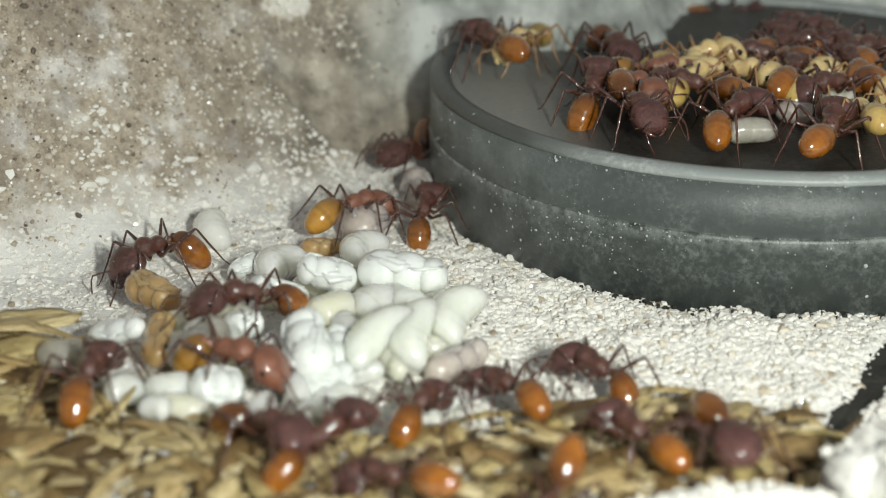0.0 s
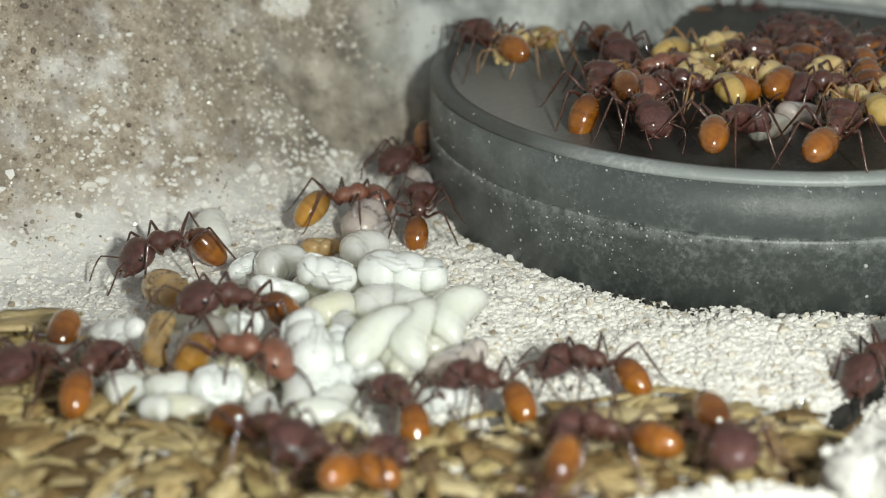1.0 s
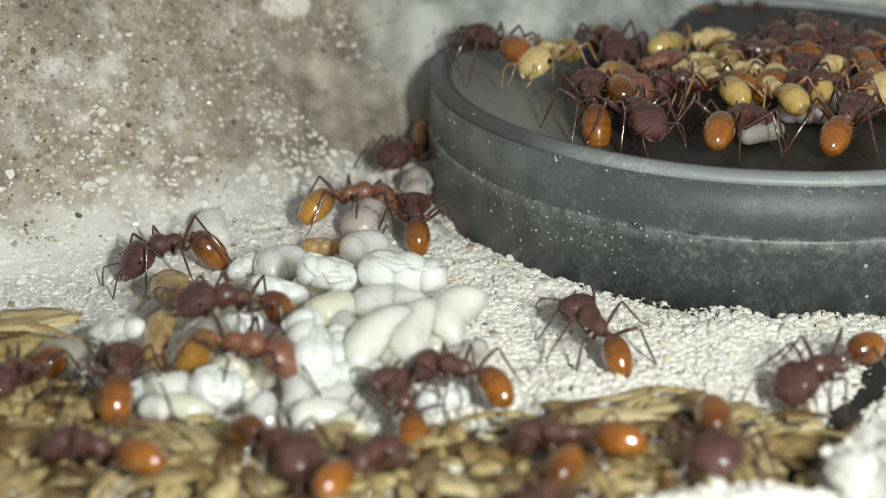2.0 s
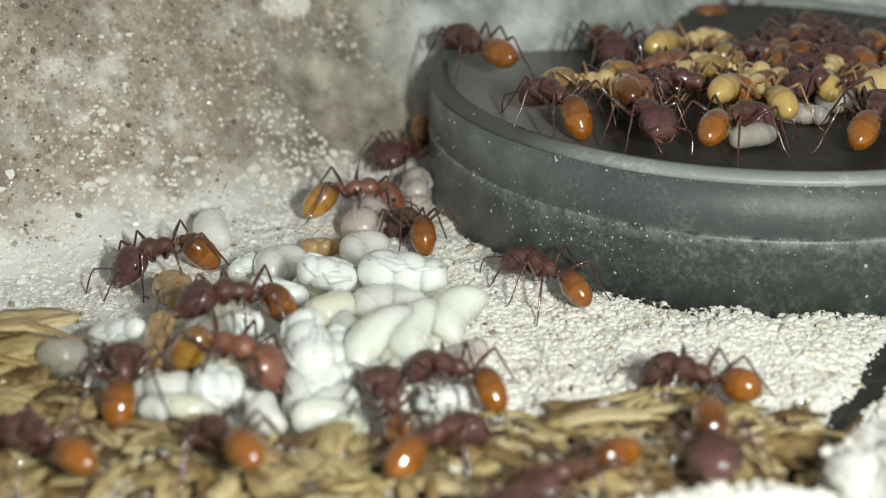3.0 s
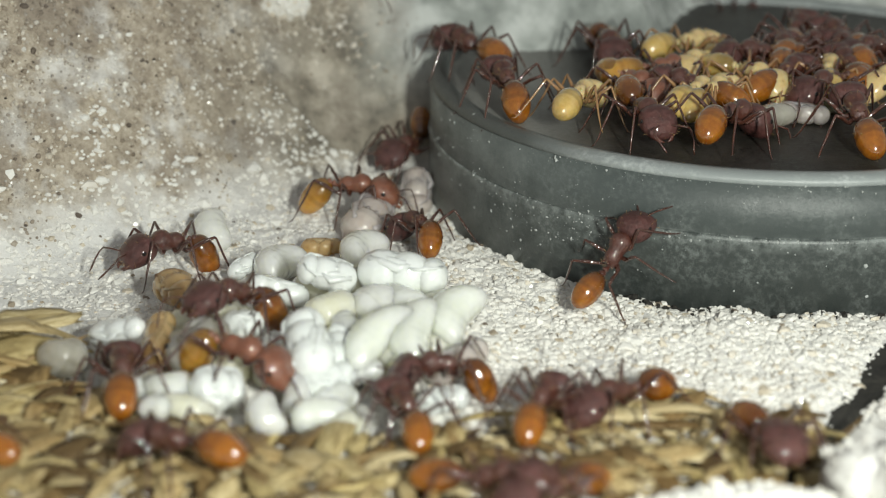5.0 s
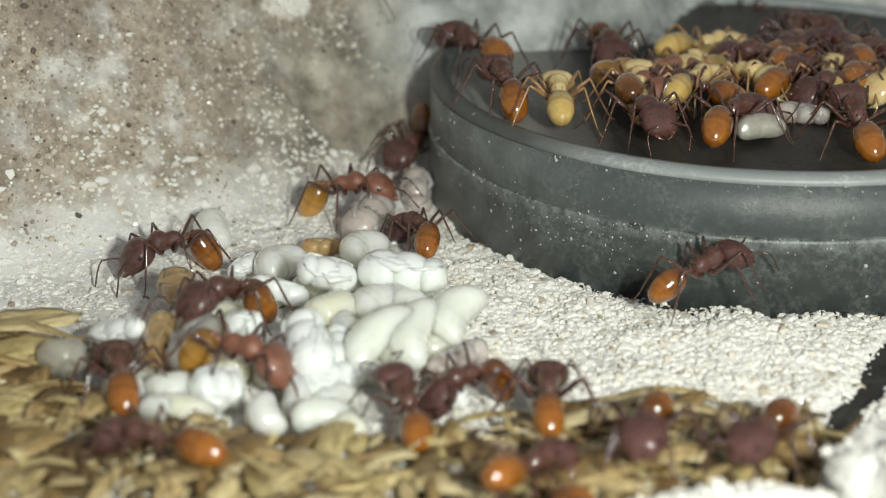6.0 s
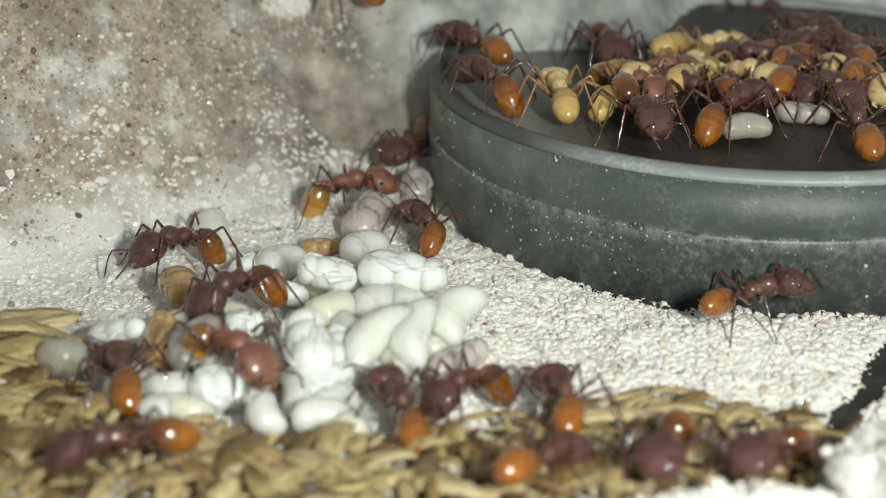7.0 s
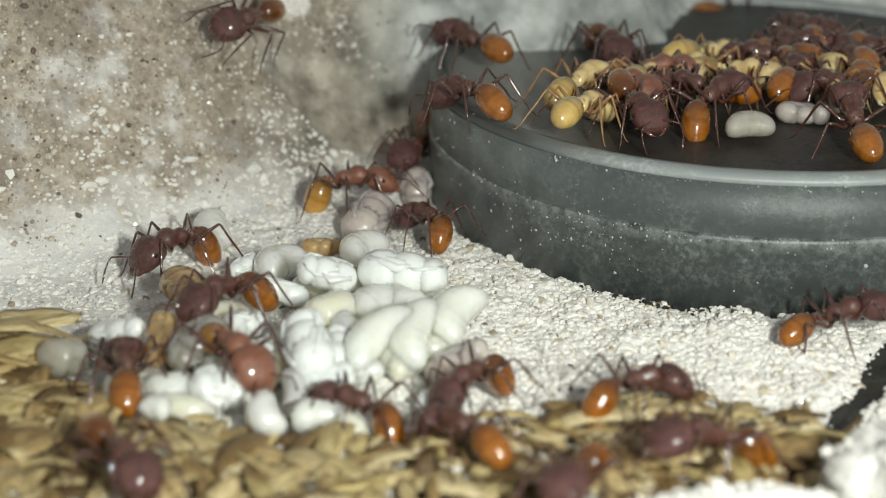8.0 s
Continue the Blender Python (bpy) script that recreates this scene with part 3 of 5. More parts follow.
def make_ant(name, head_mat, body_mat, gaster_mat, limb_mat):
    ant = empty(name)
    # middle body: high front, narrowing to the waist
    bm = bmesh.new()
    loft(bm, ((1.60, 0, 2.10, 0.28, 0.28), (1.48, 0, 2.13, 0.42, 0.41), (1.23, 0, 2.18, 0.64, 0.60), (0.94, 0, 2.22, 0.70, 0.68), (0.61, 0, 2.20, 0.62, 0.65), (0.33, 0, 2.10, 0.50, 0.52),
              (0.16, 0, 2.10, 0.50, 0.52), (-0.12, 0, 2.10, 0.52, 0.55), (-0.41, 0, 2.03, 0.46, 0.49), (-0.61, 0, 1.93, 0.34, 0.32), (-0.70, 0, 1.91, 0.14, 0.17)), 14)
    for s in (-1, 1):
        tube(bm, ((-0.45, 0.17 * s, 2.25), (-0.6, 0.2 * s, 2.43), (-0.7, 0.22 * s, 2.53)), (0.06, 0.04, 0.01), 5)
    bristles(part("thorax", bm, body_mat, ant), 26, 0.24, 3)
    bm = bmesh.new()
    loft(bm, ((-0.64, 0, 1.90, 0.09, 0.09), (-0.80, 0, 1.95, 0.11, 0.13), (-0.93, 0, 2.05, 0.19, 0.25), (-1.02, 0, 2.07, 0.18, 0.24), (-1.12, 0, 2.00, 0.12, 0.14)), 10)
    part("petiole", bm, body_mat, ant)
    bm = bmesh.new()
    loft(bm, ((-1.07, 0, 2.01, 0.11, 0.12), (-1.19, 0, 2.09, 0.22, 0.25), (-1.31, 0, 2.13, 0.25, 0.26), (-1.43, 0, 2.15, 0.18, 0.18)), 10)
    part("postpetiole", bm, body_mat, ant)
    bm = bmesh.new()
    loft(bm, oval(0.08, -2.86, 0.9, 0.9, z=-0.06, steps=30, skew=-0.08, dip=0.025, segments=4), 22)
    bristles(part("gaster", bm, gaster_mat, ant, "glossy amber gaster with dark bands", (-1.4, 0, 2.2)), 18, 0.18, 5)
    # head: broad, flat, squared at the back
    bm = bmesh.new()
    loft(bm, [(1.24 * x, 0, z, 1.36 * ry, 1.42 * rz) for x, z, ry, rz in ((-0.12, 0.0, 0.3, 0.26), (0.0, 0.0, 0.55, 0.42), (0.2, 0.02, 0.76, 0.54), (0.5, 0.02, 0.86, 0.6), (0.85, 0.0, 0.86, 0.58), (1.2, -0.04, 0.78, 0.5), (1.5, -0.1, 0.66, 0.38), (1.66, -0.14, 0.5, 0.24), (1.72, -0.15, 0.3, 0.14))], 20, 2.3)
    head = part("head", bm, head_mat, ant, loc=(1.55, 0, 2.17))
    head.rotation_euler = (0, radians(28), 0)
    bristles(head, 26, 0.22, 7)
    for s in (-1, 1):
        bm = bmesh.new()
        bmesh.ops.create_uvsphere(bm, u_segments=10, v_segments=8, radius=0.22 if head_mat == YELLOW else 0.14, matrix=Matrix.Translation((0.95, 1.13 * s, 0.22)) @ Matrix.Diagonal((1.1, 0.5, 1, 1)))
        part("eye", bm, BLACK, head, "small black eye")
        bm = bmesh.new()
        tube(bm, ((1.72, 0.44 * s, -0.18), (2.0, 0.54 * s, -0.24), (2.28, 0.38 * s, -0.28), (2.42, 0.1 * s, -0.3)), (0.18, 0.17, 0.12, 0.03), 8)
        part("mandible", bm, body_mat, head)
        bm = bmesh.new()
        tube(bm, ((0, 0, 0), (0.12, 0.05 * s, 0.06), (0.55, 0.55 * s, 0.28), (0.9, 0.95 * s, 0.38)), (0.06, 0.05, 0.055, 0.065), 6)
        tube(bm, ((0.9, 0.95 * s, 0.38), (1.2, 1.02 * s, 0.22), (1.6, 0.98 * s, -0.05), (2.0, 0.85 * s, -0.35), (2.25, 0.78 * s, -0.52)), (0.045, 0.05, 0.055, 0.065, 0.035), 6)
        part("antenna", bm, limb_mat, head, loc=(1.6, 0.28 * s, 0.34))
    for s in (1, -1):
        for hx, hy, hz, yaw, reach in HIPS:
            make_leg(limb_mat, reach, s, ant, (hx, hy * s, hz), yaw * s)
    return ant


def ant_parts(ant, word):
    return [c for c in ant.children_recursive if c.name.split(".")[0] == word]


ANT_KINDS = {"dark": make_ant("worker_ant", HEAD, DARK, AMBER, LIMB), "rusty": make_ant("rusty_worker_ant", RUSTY, RUSTY, HONEY, LIMB), "callow": make_ant("callow_ant", YELLOW, YELLOW, PALE_GASTER, PALE_LIMB)}
USED = set()


def colony_ant(kind, size, gaster_yaw, gaster_pitch, label, gaster_size=1.0):
    """An ant of that kind; the first one is the pattern itself, the others copies of it."""
    base = ANT_KINDS[kind]
    ant = copy_thing(base, Matrix()) if kind in USED else base
    USED.add(kind)
    ant.scale = (size, size, size)
    tagged(ant, label, "ant", "ants of the colony")
    for g in [c for c in ant.children if c.name.split(".")[0] == "gaster"]:
        g.rotation_euler = (0, radians(gaster_pitch), radians(gaster_yaw))
        g.scale = gaster_size if isinstance(gaster_size, tuple) else (gaster_size,) * 3
    return ant


def gait(ant, rows):
    """Legs step with the distance walked, and stir slowly where the ant stands; antennae feel about."""
    rng = random.Random(round(ant.scale.x * 1000) + int(abs(rows[0][1].translation.x) * 1e6))
    times = [t for t, m in rows]
    track = np.array([m.translation for t, m in rows]) / MM
    gone = np.concatenate([[0], np.cumsum(np.linalg.norm(np.diff(track, axis=0), axis=1))])
    busy = gone[-1] > 14
    ticks = np.linspace(0, 8, 61 if busy else 13)
    for i, leg in enumerate(ant_parts(ant, "leg")):
        hx, hy, hz, yaw, reach = HIPS[i % 3]
        s = 1 if i < 3 else -1
        lag = math.pi * ((i + (i >= 3)) % 2)
        slow, still = rng.uniform(0, 6.28), rng.uniform(-14, 14)
        keys = []
        for t in ticks:
            d = float(np.interp(t, times, gone)) / 3.2 * 2 * math.pi + lag
            pace = min(1.0, abs(float(np.interp(t + 0.1, times, gone) - np.interp(t - 0.1, times, gone))) * 1.2)
            swing = 17 * pace * math.sin(d) + 4 * math.sin(1.7 * t + slow) + still
            lift = -14 * pace * max(0.0, math.cos(d)) + 2 * math.sin(2.3 * t + slow * 2)
            keys.append((t, at(hx, hy * s, hz, 0, lift, (yaw + swing) * s)))
        walk(leg, keys)
    for i, feeler in enumerate(ant_parts(ant, "antenna")):
        s = -1 if i == 0 else 1
        slow = rng.uniform(0, 6.28)
        walk(feeler, [(t, at(1.6, 0.28 * s, 0.34, 0, 14 * math.sin(2.9 * t + slow), (8 * math.sin(3.7 * t + slow * 1.7)) * s)) for t in np.linspace(0, 8, 33)])


def bend(ant, rows):
    """Turns of the gaster and the head on the body: seconds, gaster's yaw and pitch, head's yaw and pitch."""
    for c in ant.children:
        if c.name.split(".")[0] == "gaster":
            walk(c, [(t, at(-1.4, 0, 2.2, 0, pitch, yaw)) for t, yaw, pitch, _, _ in rows])
        if c.name.split(".")[0] == "head":
            walk(c, [(t, at(1.55, 0, 2.17, 0, 28 + pitch, yaw)) for t, _, _, yaw, pitch in rows])


worker_a = colony_ant("dark", 1.23, 25, -35, "reddish-brown worker ant bent over a tan pupa on the slope")
worker_b = colony_ant("dark", 1.21, 20, -20, "reddish-brown worker ant standing over white pupae")
worker_c = colony_ant("dark", 1.16, 0, -30, "reddish-brown worker ant with its amber gaster hanging over the straw")
worker_d = colony_ant("rusty", 1.24, -15, -25, "rusty worker ant with honey gaster standing on the brood")
worker_e = colony_ant("rusty", 1.21, -25, -25, "rusty orange worker ant beside a pinkish pupa")
worker_f = colony_ant("dark", 1.1, 0, -35, "worker ant with glossy amber gaster tending the brood heap")
worker_g = colony_ant("dark", 1.21, 50, 45, "maroon worker ant squeezed between slope and grey dish", 0.9)
worker_h = colony_ant("dark", 1.1, 15, -25, "worker ant bent over a pupa at the edge of the straw")
worker_i = colony_ant("dark", 1.1, 0, -30, "worker ant with raised amber gaster on the straw edge")
worker_j = colony_ant("dark", 1.1, 0, -15, "worker ant walking over straw beside the brood")
worker_k = colony_ant("dark", 1.16, -10, -15, "worker ant walking across white sand to the grey dish", 0.92)
worker_l = colony_ant("dark", 1.19, 0, -10, "worker ant crossing the open white sand", (0.78, 1.0, 1.0))
worker_m = colony_ant("dark", 1.21, 0, -10, "dark maroon worker ant resting on straw")
worker_n = colony_ant("dark", 1.1, 0, -10, "worker ant wandering over the straw litter")
worker_o = colony_ant("dark", 1.16, 0, -15, "dark worker ant crawling over straw beside the brood")
worker_p = colony_ant("dark", 1.21, 0, -10, "worker ant passing behind the straw stalks")
worker_q = colony_ant("dark", 1.1, 0, -10, "worker ant walking along the straw litter")
worker_r = colony_ant("dark", 1.1, 0, -10, "worker ant moving through the straw litter")
worker_s = colony_ant("dark", 1.33, 10, -20, "maroon worker ant on the dusty rim of the dish")
worker_t = colony_ant("dark", 1.27, 0, -25, "worker ant with big amber gaster on the dish rim")
worker_u = colony_ant("dark", 1.33, 10, -10, "dark worker ant in the crowd on the dish")
worker_v = colony_ant("dark", 1.33, 0, -15, "dark worker ant standing at the back of the dish")
worker_w = colony_ant("dark", 1.21, -20, -20, "dark worker ant on its crowded place at the dish rim")
worker_x = colony_ant("dark", 1.27, 20, -30, "worker ant holding a glassy larva on the dish")
worker_y = colony_ant("dark", 1.27, 0, -25, "worker ant with amber gaster on the dish rim")
worker_z = colony_ant("dark", 1.21, 0, -10, "dark worker ant on the white plaster behind the dish")
worker_back = colony_ant("dark", 1.33, 0, -10, "dark worker ant in shade at the back of the dish")
callow_a = colony_ant("callow", 1.27, 0, -10, "pale yellow young ant in the crowd on the dish")
callow_b = colony_ant("callow", 1.21, 20, -20, "pale yellow young ant in the crowd on the dish")
callow_c = colony_ant("callow", 1.21, 0, -20, "pale yellow young ant in the crowd on the dish")
callow_d = colony_ant("callow", 1.21, 0, -20, "pale yellow young ant in the crowd on the dish")
callow_e = colony_ant("callow", 1.21, 0, -20, "pale yellow young ant in the crowd on the dish")
worker_far = colony_ant("dark", 1.21, 0, -10, "worker ant running over the upper slope")


CROWD = []
# more of the crowd on the dish, standing almost still
for n, (ex, ey, turn, kind, size) in enumerate(((19.5, 124.0, 150, "dark", 1.25), (27.5, 127.0, 60, "dark", 1.3), (30.5, 124.5, 200, "dark", 1.25), (17.0, 128.5, 20, "rusty", 1.25), (24.0, 127.5, 320, "callow", 1.25),
                                                (21.0, 131.0, 240, "callow", 1.2), (26.5, 132.5, 170, "dark", 1.3), (33.0, 129.5, 100, "dark", 1.3), (36.0, 126.5, 230, "callow", 1.2), (14.5, 125.5, 300, "rusty", 1.2), (30.0, 135.5, 30, "dark", 1.3), (34.0, 138.0, 120, "dark", 1.35), (31.0, 140.0, 75, "dark", 1.35), (36.5, 134.5, 200, "dark", 1.3))):
    crowd_ant = colony_ant(kind, size, 15 * (-1) ** n, -18, {"dark": "dark maroon worker ant huddled in the crowd on the dish", "rusty": "rusty worker ant huddled in the crowd on the dish", "callow": "pale yellow young ant huddled in the crowd on the dish"}[kind])
    CROWD.append((crowd_ant, ex, ey, turn))


# ---- brood ----
def make_larva(length, width, seed, curl=None):
    rng = random.Random(seed)
    bm = bmesh.new()
    curl = curl or rng.uniform(0.1, 0.26) * rng.choice((-1, 1))
    secs, steps = [], 28
    for i in range(steps + 1):
        k = 0.5 - 0.5 * math.cos(math.pi * (0.015 + 0.97 * i / steps))
        e = max(0.0, 1 - abs(2 * k - 1) ** 3.4) ** 0.5 * (1.04 - 0.1 * k)
        e *= 1 - 0.03 * max(0, math.cos(2 * math.pi * 9 * k)) ** 2
        secs.append(((k - 0.5) * length, curl * length * (4 * (k - 0.5) ** 2 - 0.4), 0, max(0.03, width * 0.52 * e), max(0.03, width * 0.5 * e)))
    loft(bm, secs, 16)
    return bm


def larva(x, y, z, pitch, heading, length, width, mat=None, curl=None):
    ob = part("larva", make_larva(length, width, round(x * 31 + y * 17), curl), mat or CREAM)
    ob.matrix_basis = at(x, y, z, 0, -pitch, heading)
    return tagged(ob, "glassy whitish ant larva lying in the brood heap" if mat == CLEAR else "creamy white segmented ant larva lying in the brood heap", "larva", "ant brood")


def folded_pupa(x, y, z, pitch, heading, length, width, mat, name, label):
    """A naked pupa: head, waist and gaster, with the legs folded along its belly."""
    rng = random.Random(round(x * 13 + y * 29))
    thing = empty(name)
    n, r = length, width / 2
    bm = bmesh.new()
    loft(bm, oval(-0.5 * n, 0.06 * n, 0.94 * r, 0.9 * r, steps=18, dip=0.03, segments=4), 16)
    part("gaster", bm, mat, thing)
    bm = bmesh.new()
    loft(bm, oval(-0.24 * n, 0.34 * n, 0.88 * r, 0.86 * r, z=0.03 * r, steps=14), 16)
    part("thorax", bm, mat, thing)
    bm = bmesh.new()
    loft(bm, oval(0.13 * n, 0.5 * n, 0.86 * r, 0.74 * r, steps=12), 16)
    part("head", bm, mat, thing)
    for s in (-1, 1):
        for k in range(3):
            bm = bmesh.new()
            w = rng.uniform(0.85, 1.1)
            side = s * (0.13 + 0.2 * k) * r * w
            def over(f, q):
                return max(0.1, (1 - (q / r) ** 2)) ** 0.5 * r * f
            tube(bm, ((0.22 * n - 0.05 * n * k, side * 1.1, over(0.56, side)), (0.08 * n - 0.06 * n * k, side * 1.6, over(0.6, side * 1.6)), (-0.1 * n - 0.05 * n * k, side * 1.25, over(0.64, side * 1.2)), (-0.27 * n - 0.04 * n * k, side * 0.9, over(0.66, side)), (-0.34 * n - 0.01 * n * k, side * 0.7, over(0.5, side))),
                 (0.12 * r, 0.19 * r, 0.18 * r, 0.15 * r, 0.06 * r), 8)
            part("folded_leg", bm, mat, thing)
        bm = bmesh.new()
        tube(bm, ((0.44 * n, 0.25 * r * s, 0.5 * r), (0.36 * n, 0.62 * r * s, 0.5 * r), (0.2 * n, 0.78 * r * s, 0.42 * r), (0.05 * n, 0.7 * r * s, 0.4 * r)), (0.05 * r, 0.08 * r, 0.08 * r, 0.05 * r), 6)
        part("folded_antenna", bm, mat, thing)
    thing.matrix_basis = at(x, y, z, rng.uniform(-50, 50), -pitch, heading)
    return tagged(thing, label, "pupa", "ant brood")


def pupa(*place):
    return folded_pupa(*place, PUPA, "pupa", "naked white ant pupa with legs folded along its belly")


def pale_pupa(*place):
    """A riper pupa, whose dark eyes show."""
    thing = folded_pupa(*place, PALE, "pale_pupa", "pale greyish ant pupa with dark eye spots")
    n, r = place[5], place[6] / 2
    for s in (-1, 1):
        bm = bmesh.new()
        bmesh.ops.create_uvsphere(bm, u_segments=10, v_segments=8, radius=0.2, matrix=Matrix.Translation((0.36 * n, 0.74 * r * s, 0.24 * r)))
        part("eye", bm, BLACK, thing, "black eye spot")
    return thing


def glassy_pupa(*place):
    return folded_pupa(*place, GLASSY, "glassy_pupa", "translucent pinkish ant pupa lying beside the brood")


def tan_pupa(*place):
    return folded_pupa(*place, TAN_SKIN, "tan_pupa", "tan ripening ant pupa lying among the workers")


pupa(-2.8, 105.7, 3.5, -3, -7, 6.4, 3.7)
larva(-6.0, 114.7, 1.8, -1, 57, 4.4, 2.5, CLEAR)
pupa(-8.0, 105.2, 3.7, 20, -174, 4.3, 2.7)
larva(-11.9, 111.6, 1.8, -4, 56, 4.7, 2.8, CLEAR)
pupa(-14.5, 111.4, 1.7, 19, 35, 2.8, 1.5)
pupa(-11.4, 105.6, 2.3, 20, -173, 4.4, 2.0)
larva(-7.4, 100.7, 2.9, 5, 36, 3.9, 2.8, CREAM)
larva(-4.6, 101.6, 3.0, 4, 50, 3.6, 2.6, CLEAR)
larva(-2.7, 102.5, 3.0, 1, -40, 3.4, 2.1, LARVA)
larva(-1.8, 96.9, 3.1, 20, 78, 5.9, 2.7, LARVA)
larva(0.8, 99.4, 3.2, 20, 62, 5.1, 3.0, LARVA, -0.25)
larva(-4.2, 96.1, 3.2, 20, 47, 6.0, 2.6, LARVA)
pupa(-8.5, 94.6, 3.3, 20, 104, 5.6, 3.3)
pupa(-6.8, 96.1, 2.4, 11, 88, 4.3, 2.1)
pupa(-7.3, 92.9, 1.8, 1, 25, 3.8, 2.2)
larva(-5.2, 94.2, 1.6, 7, 15, 2.9, 1.8, LARVA)
larva(-7.4, 88.7, 1.4, -4, 16, 3.8, 2.3, LARVA)
larva(-10.5, 87.4, 2.2, 20, 113, 3.2, 2.0, CLEAR)
tan_pupa(-18.4, 97.2, 2.5, 20, 90, 4.5, 2.4)
larva(-9.2, 91.7, 1.5, 20, 97, 3.9, 1.8, CLEAR)
pupa(-13.9, 90.9, 2.0, -6, 16, 3.5, 3.1)
larva(-16.9, 91.4, 1.8, 1, 20, 3.3, 2.5, LARVA)
larva(-19.6, 91.0, 1.9, -14, 40, 2.9, 2.2, LARVA)
pupa(-13.3, 99.8, 2.3, -7, 37, 2.8, 2.5)
pale_pupa(-15.6, 95.6, 2.9, -20, -136, 4.7, 2.9)
pupa(-21.4, 98.4, 2.5, 20, -22, 4.6, 1.8)
larva(-24.3, 95.8, 1.9, -14, 49, 3.3, 2.6, PALE)
pupa(-0.0, 91.5, 1.0, 5, 10, 3.4, 1.8)
larva(-6.5, 91.8, 1.1, 1, -10, 2.9, 1.7, LARVA)
larva(-2.4, 95.1, 1.6, 2, 37, 2.5, 1.8, CREAM)
larva(-6.1, 98.9, 2.6, 1, 116, 3.9, 2.0, LARVA)
larva(-2.0, 97.8, 2.5, -2, 26, 2.4, 2.0, LARVA)
larva(-17.3, 88.7, 1.9, -2, 159, 2.0, 1.6, LARVA)
pupa(-11.2, 97.1, 1.8, -0, 69, 3.7, 2.0)
larva(-17.6, 118.2, 1.9, -18, -71, 4.0, 2.6, CLEAR)
glassy_pupa(-5.9, 121.8, 1.4, 10, 71, 5.9, 3.7)
tan_pupa(-9.3, 117.6, 0.7, 0, 7, 3.3, 1.8)
glassy_pupa(0.9, 96.4, 1.3, 2, 47, 5.4, 2.5)
glassy_pupa(-2.1, 129.7, 0.9, -32, -87, 4.6, 2.8)
# the lower layer of the heap
under = random.Random(4)
for k in range(32):
    ux, uy = (under.gauss(-5, 3.6), under.gauss(101.5, 5.0)) if k < 22 else (under.gauss(-15.5, 3.2), under.gauss(96.5, 3.0))
    larva(ux, uy, float(height(ux, uy)) + 0.75, under.uniform(-10, 10), under.uniform(0, 360), under.uniform(3.0, 4.0), under.uniform(2.1, 2.7))
turned_pupa = tan_pupa(-18.8, 105.5, 2.2, 10, -50, 4.6, 2.9)
tan_pupa(-16.6, 101.8, 1.9, 0, -60, 3.6, 2.2)
larva(31.0, 124.8, 10.3, 0, 20, 3.4, 1.9)
glassy_pupa(27.6, 121.6, 10.2, 0, -20, 4.2, 2.0)
pupa(18.6, 134.0, 10.3, 0, 40, 4.0, 2.0)
larva(25.5, 130.5, 10.6, 0, 120, 3.2, 2.0)
held_larva = larva(22.6, 115.7, 10.7, 0, 8, 3.8, 2.0, PALE)
tagged(held_larva, "glassy white larva held by a worker on the dish", "larva", "ant brood")


# ---- straw litter ----
def straw_mesh(i, stem=False):
    rng = random.Random(100 + i)
    n = rng.uniform(1.6, 4.8) if i % 4 else rng.uniform(4.5, 7.0)
    w = rng.uniform(0.28, 0.85)
    arch = rng.uniform(0.3, 1.6)
    if stem:
        n, w, arch = rng.uniform(5.0, 7.5), rng.uniform(0.2, 0.32), 1.8
    bend = rng.uniform(-0.08, 0.08) * n
    bm = bmesh.new()
    rows, cols = 7, 6
    shells = []
    for thick in (0.0, 0.09):
        grid = []
        for a in range(rows):
            k = a / (rows - 1)
            taper = min(1.0, 0.35 + 2.2 * min(k, 1 - k)) * rng.uniform(0.88, 1.08)
            line = []
            for b in range(cols):
                ang = (b / (cols - 1) - 0.5) * arch
                rad = w / max(0.6, arch / 2)
                frayed = rng.uniform(-0.22, 0.22) if a in (0, rows - 1) else 0
                line.append(bm.verts.new(((k - 0.5) * n + frayed, math.sin(ang) * (rad - thick) * taper * 1.5, math.cos(ang) * (rad - thick) * taper - rad * 0.6 + bend * (4 * (k - 0.5) ** 2))))
            grid.append(line)
        shells.append(grid)
    for grid in shells:
        for a in range(rows - 1):
            for b in range(cols - 1):
                bm.faces.new((grid[a][b], grid[a + 1][b], grid[a + 1][b + 1], grid[a][b + 1]))
    top, low = shells
    for a in range(rows - 1):
        for b in (0, cols - 1):
            bm.faces.new((top[a][b], top[a + 1][b], low[a + 1][b], low[a][b]))
    for b in range(cols - 1):
        for a in (0, rows - 1):
            bm.faces.new((top[a][b], top[a][b + 1], low[a][b + 1], low[a][b]))
    return bm


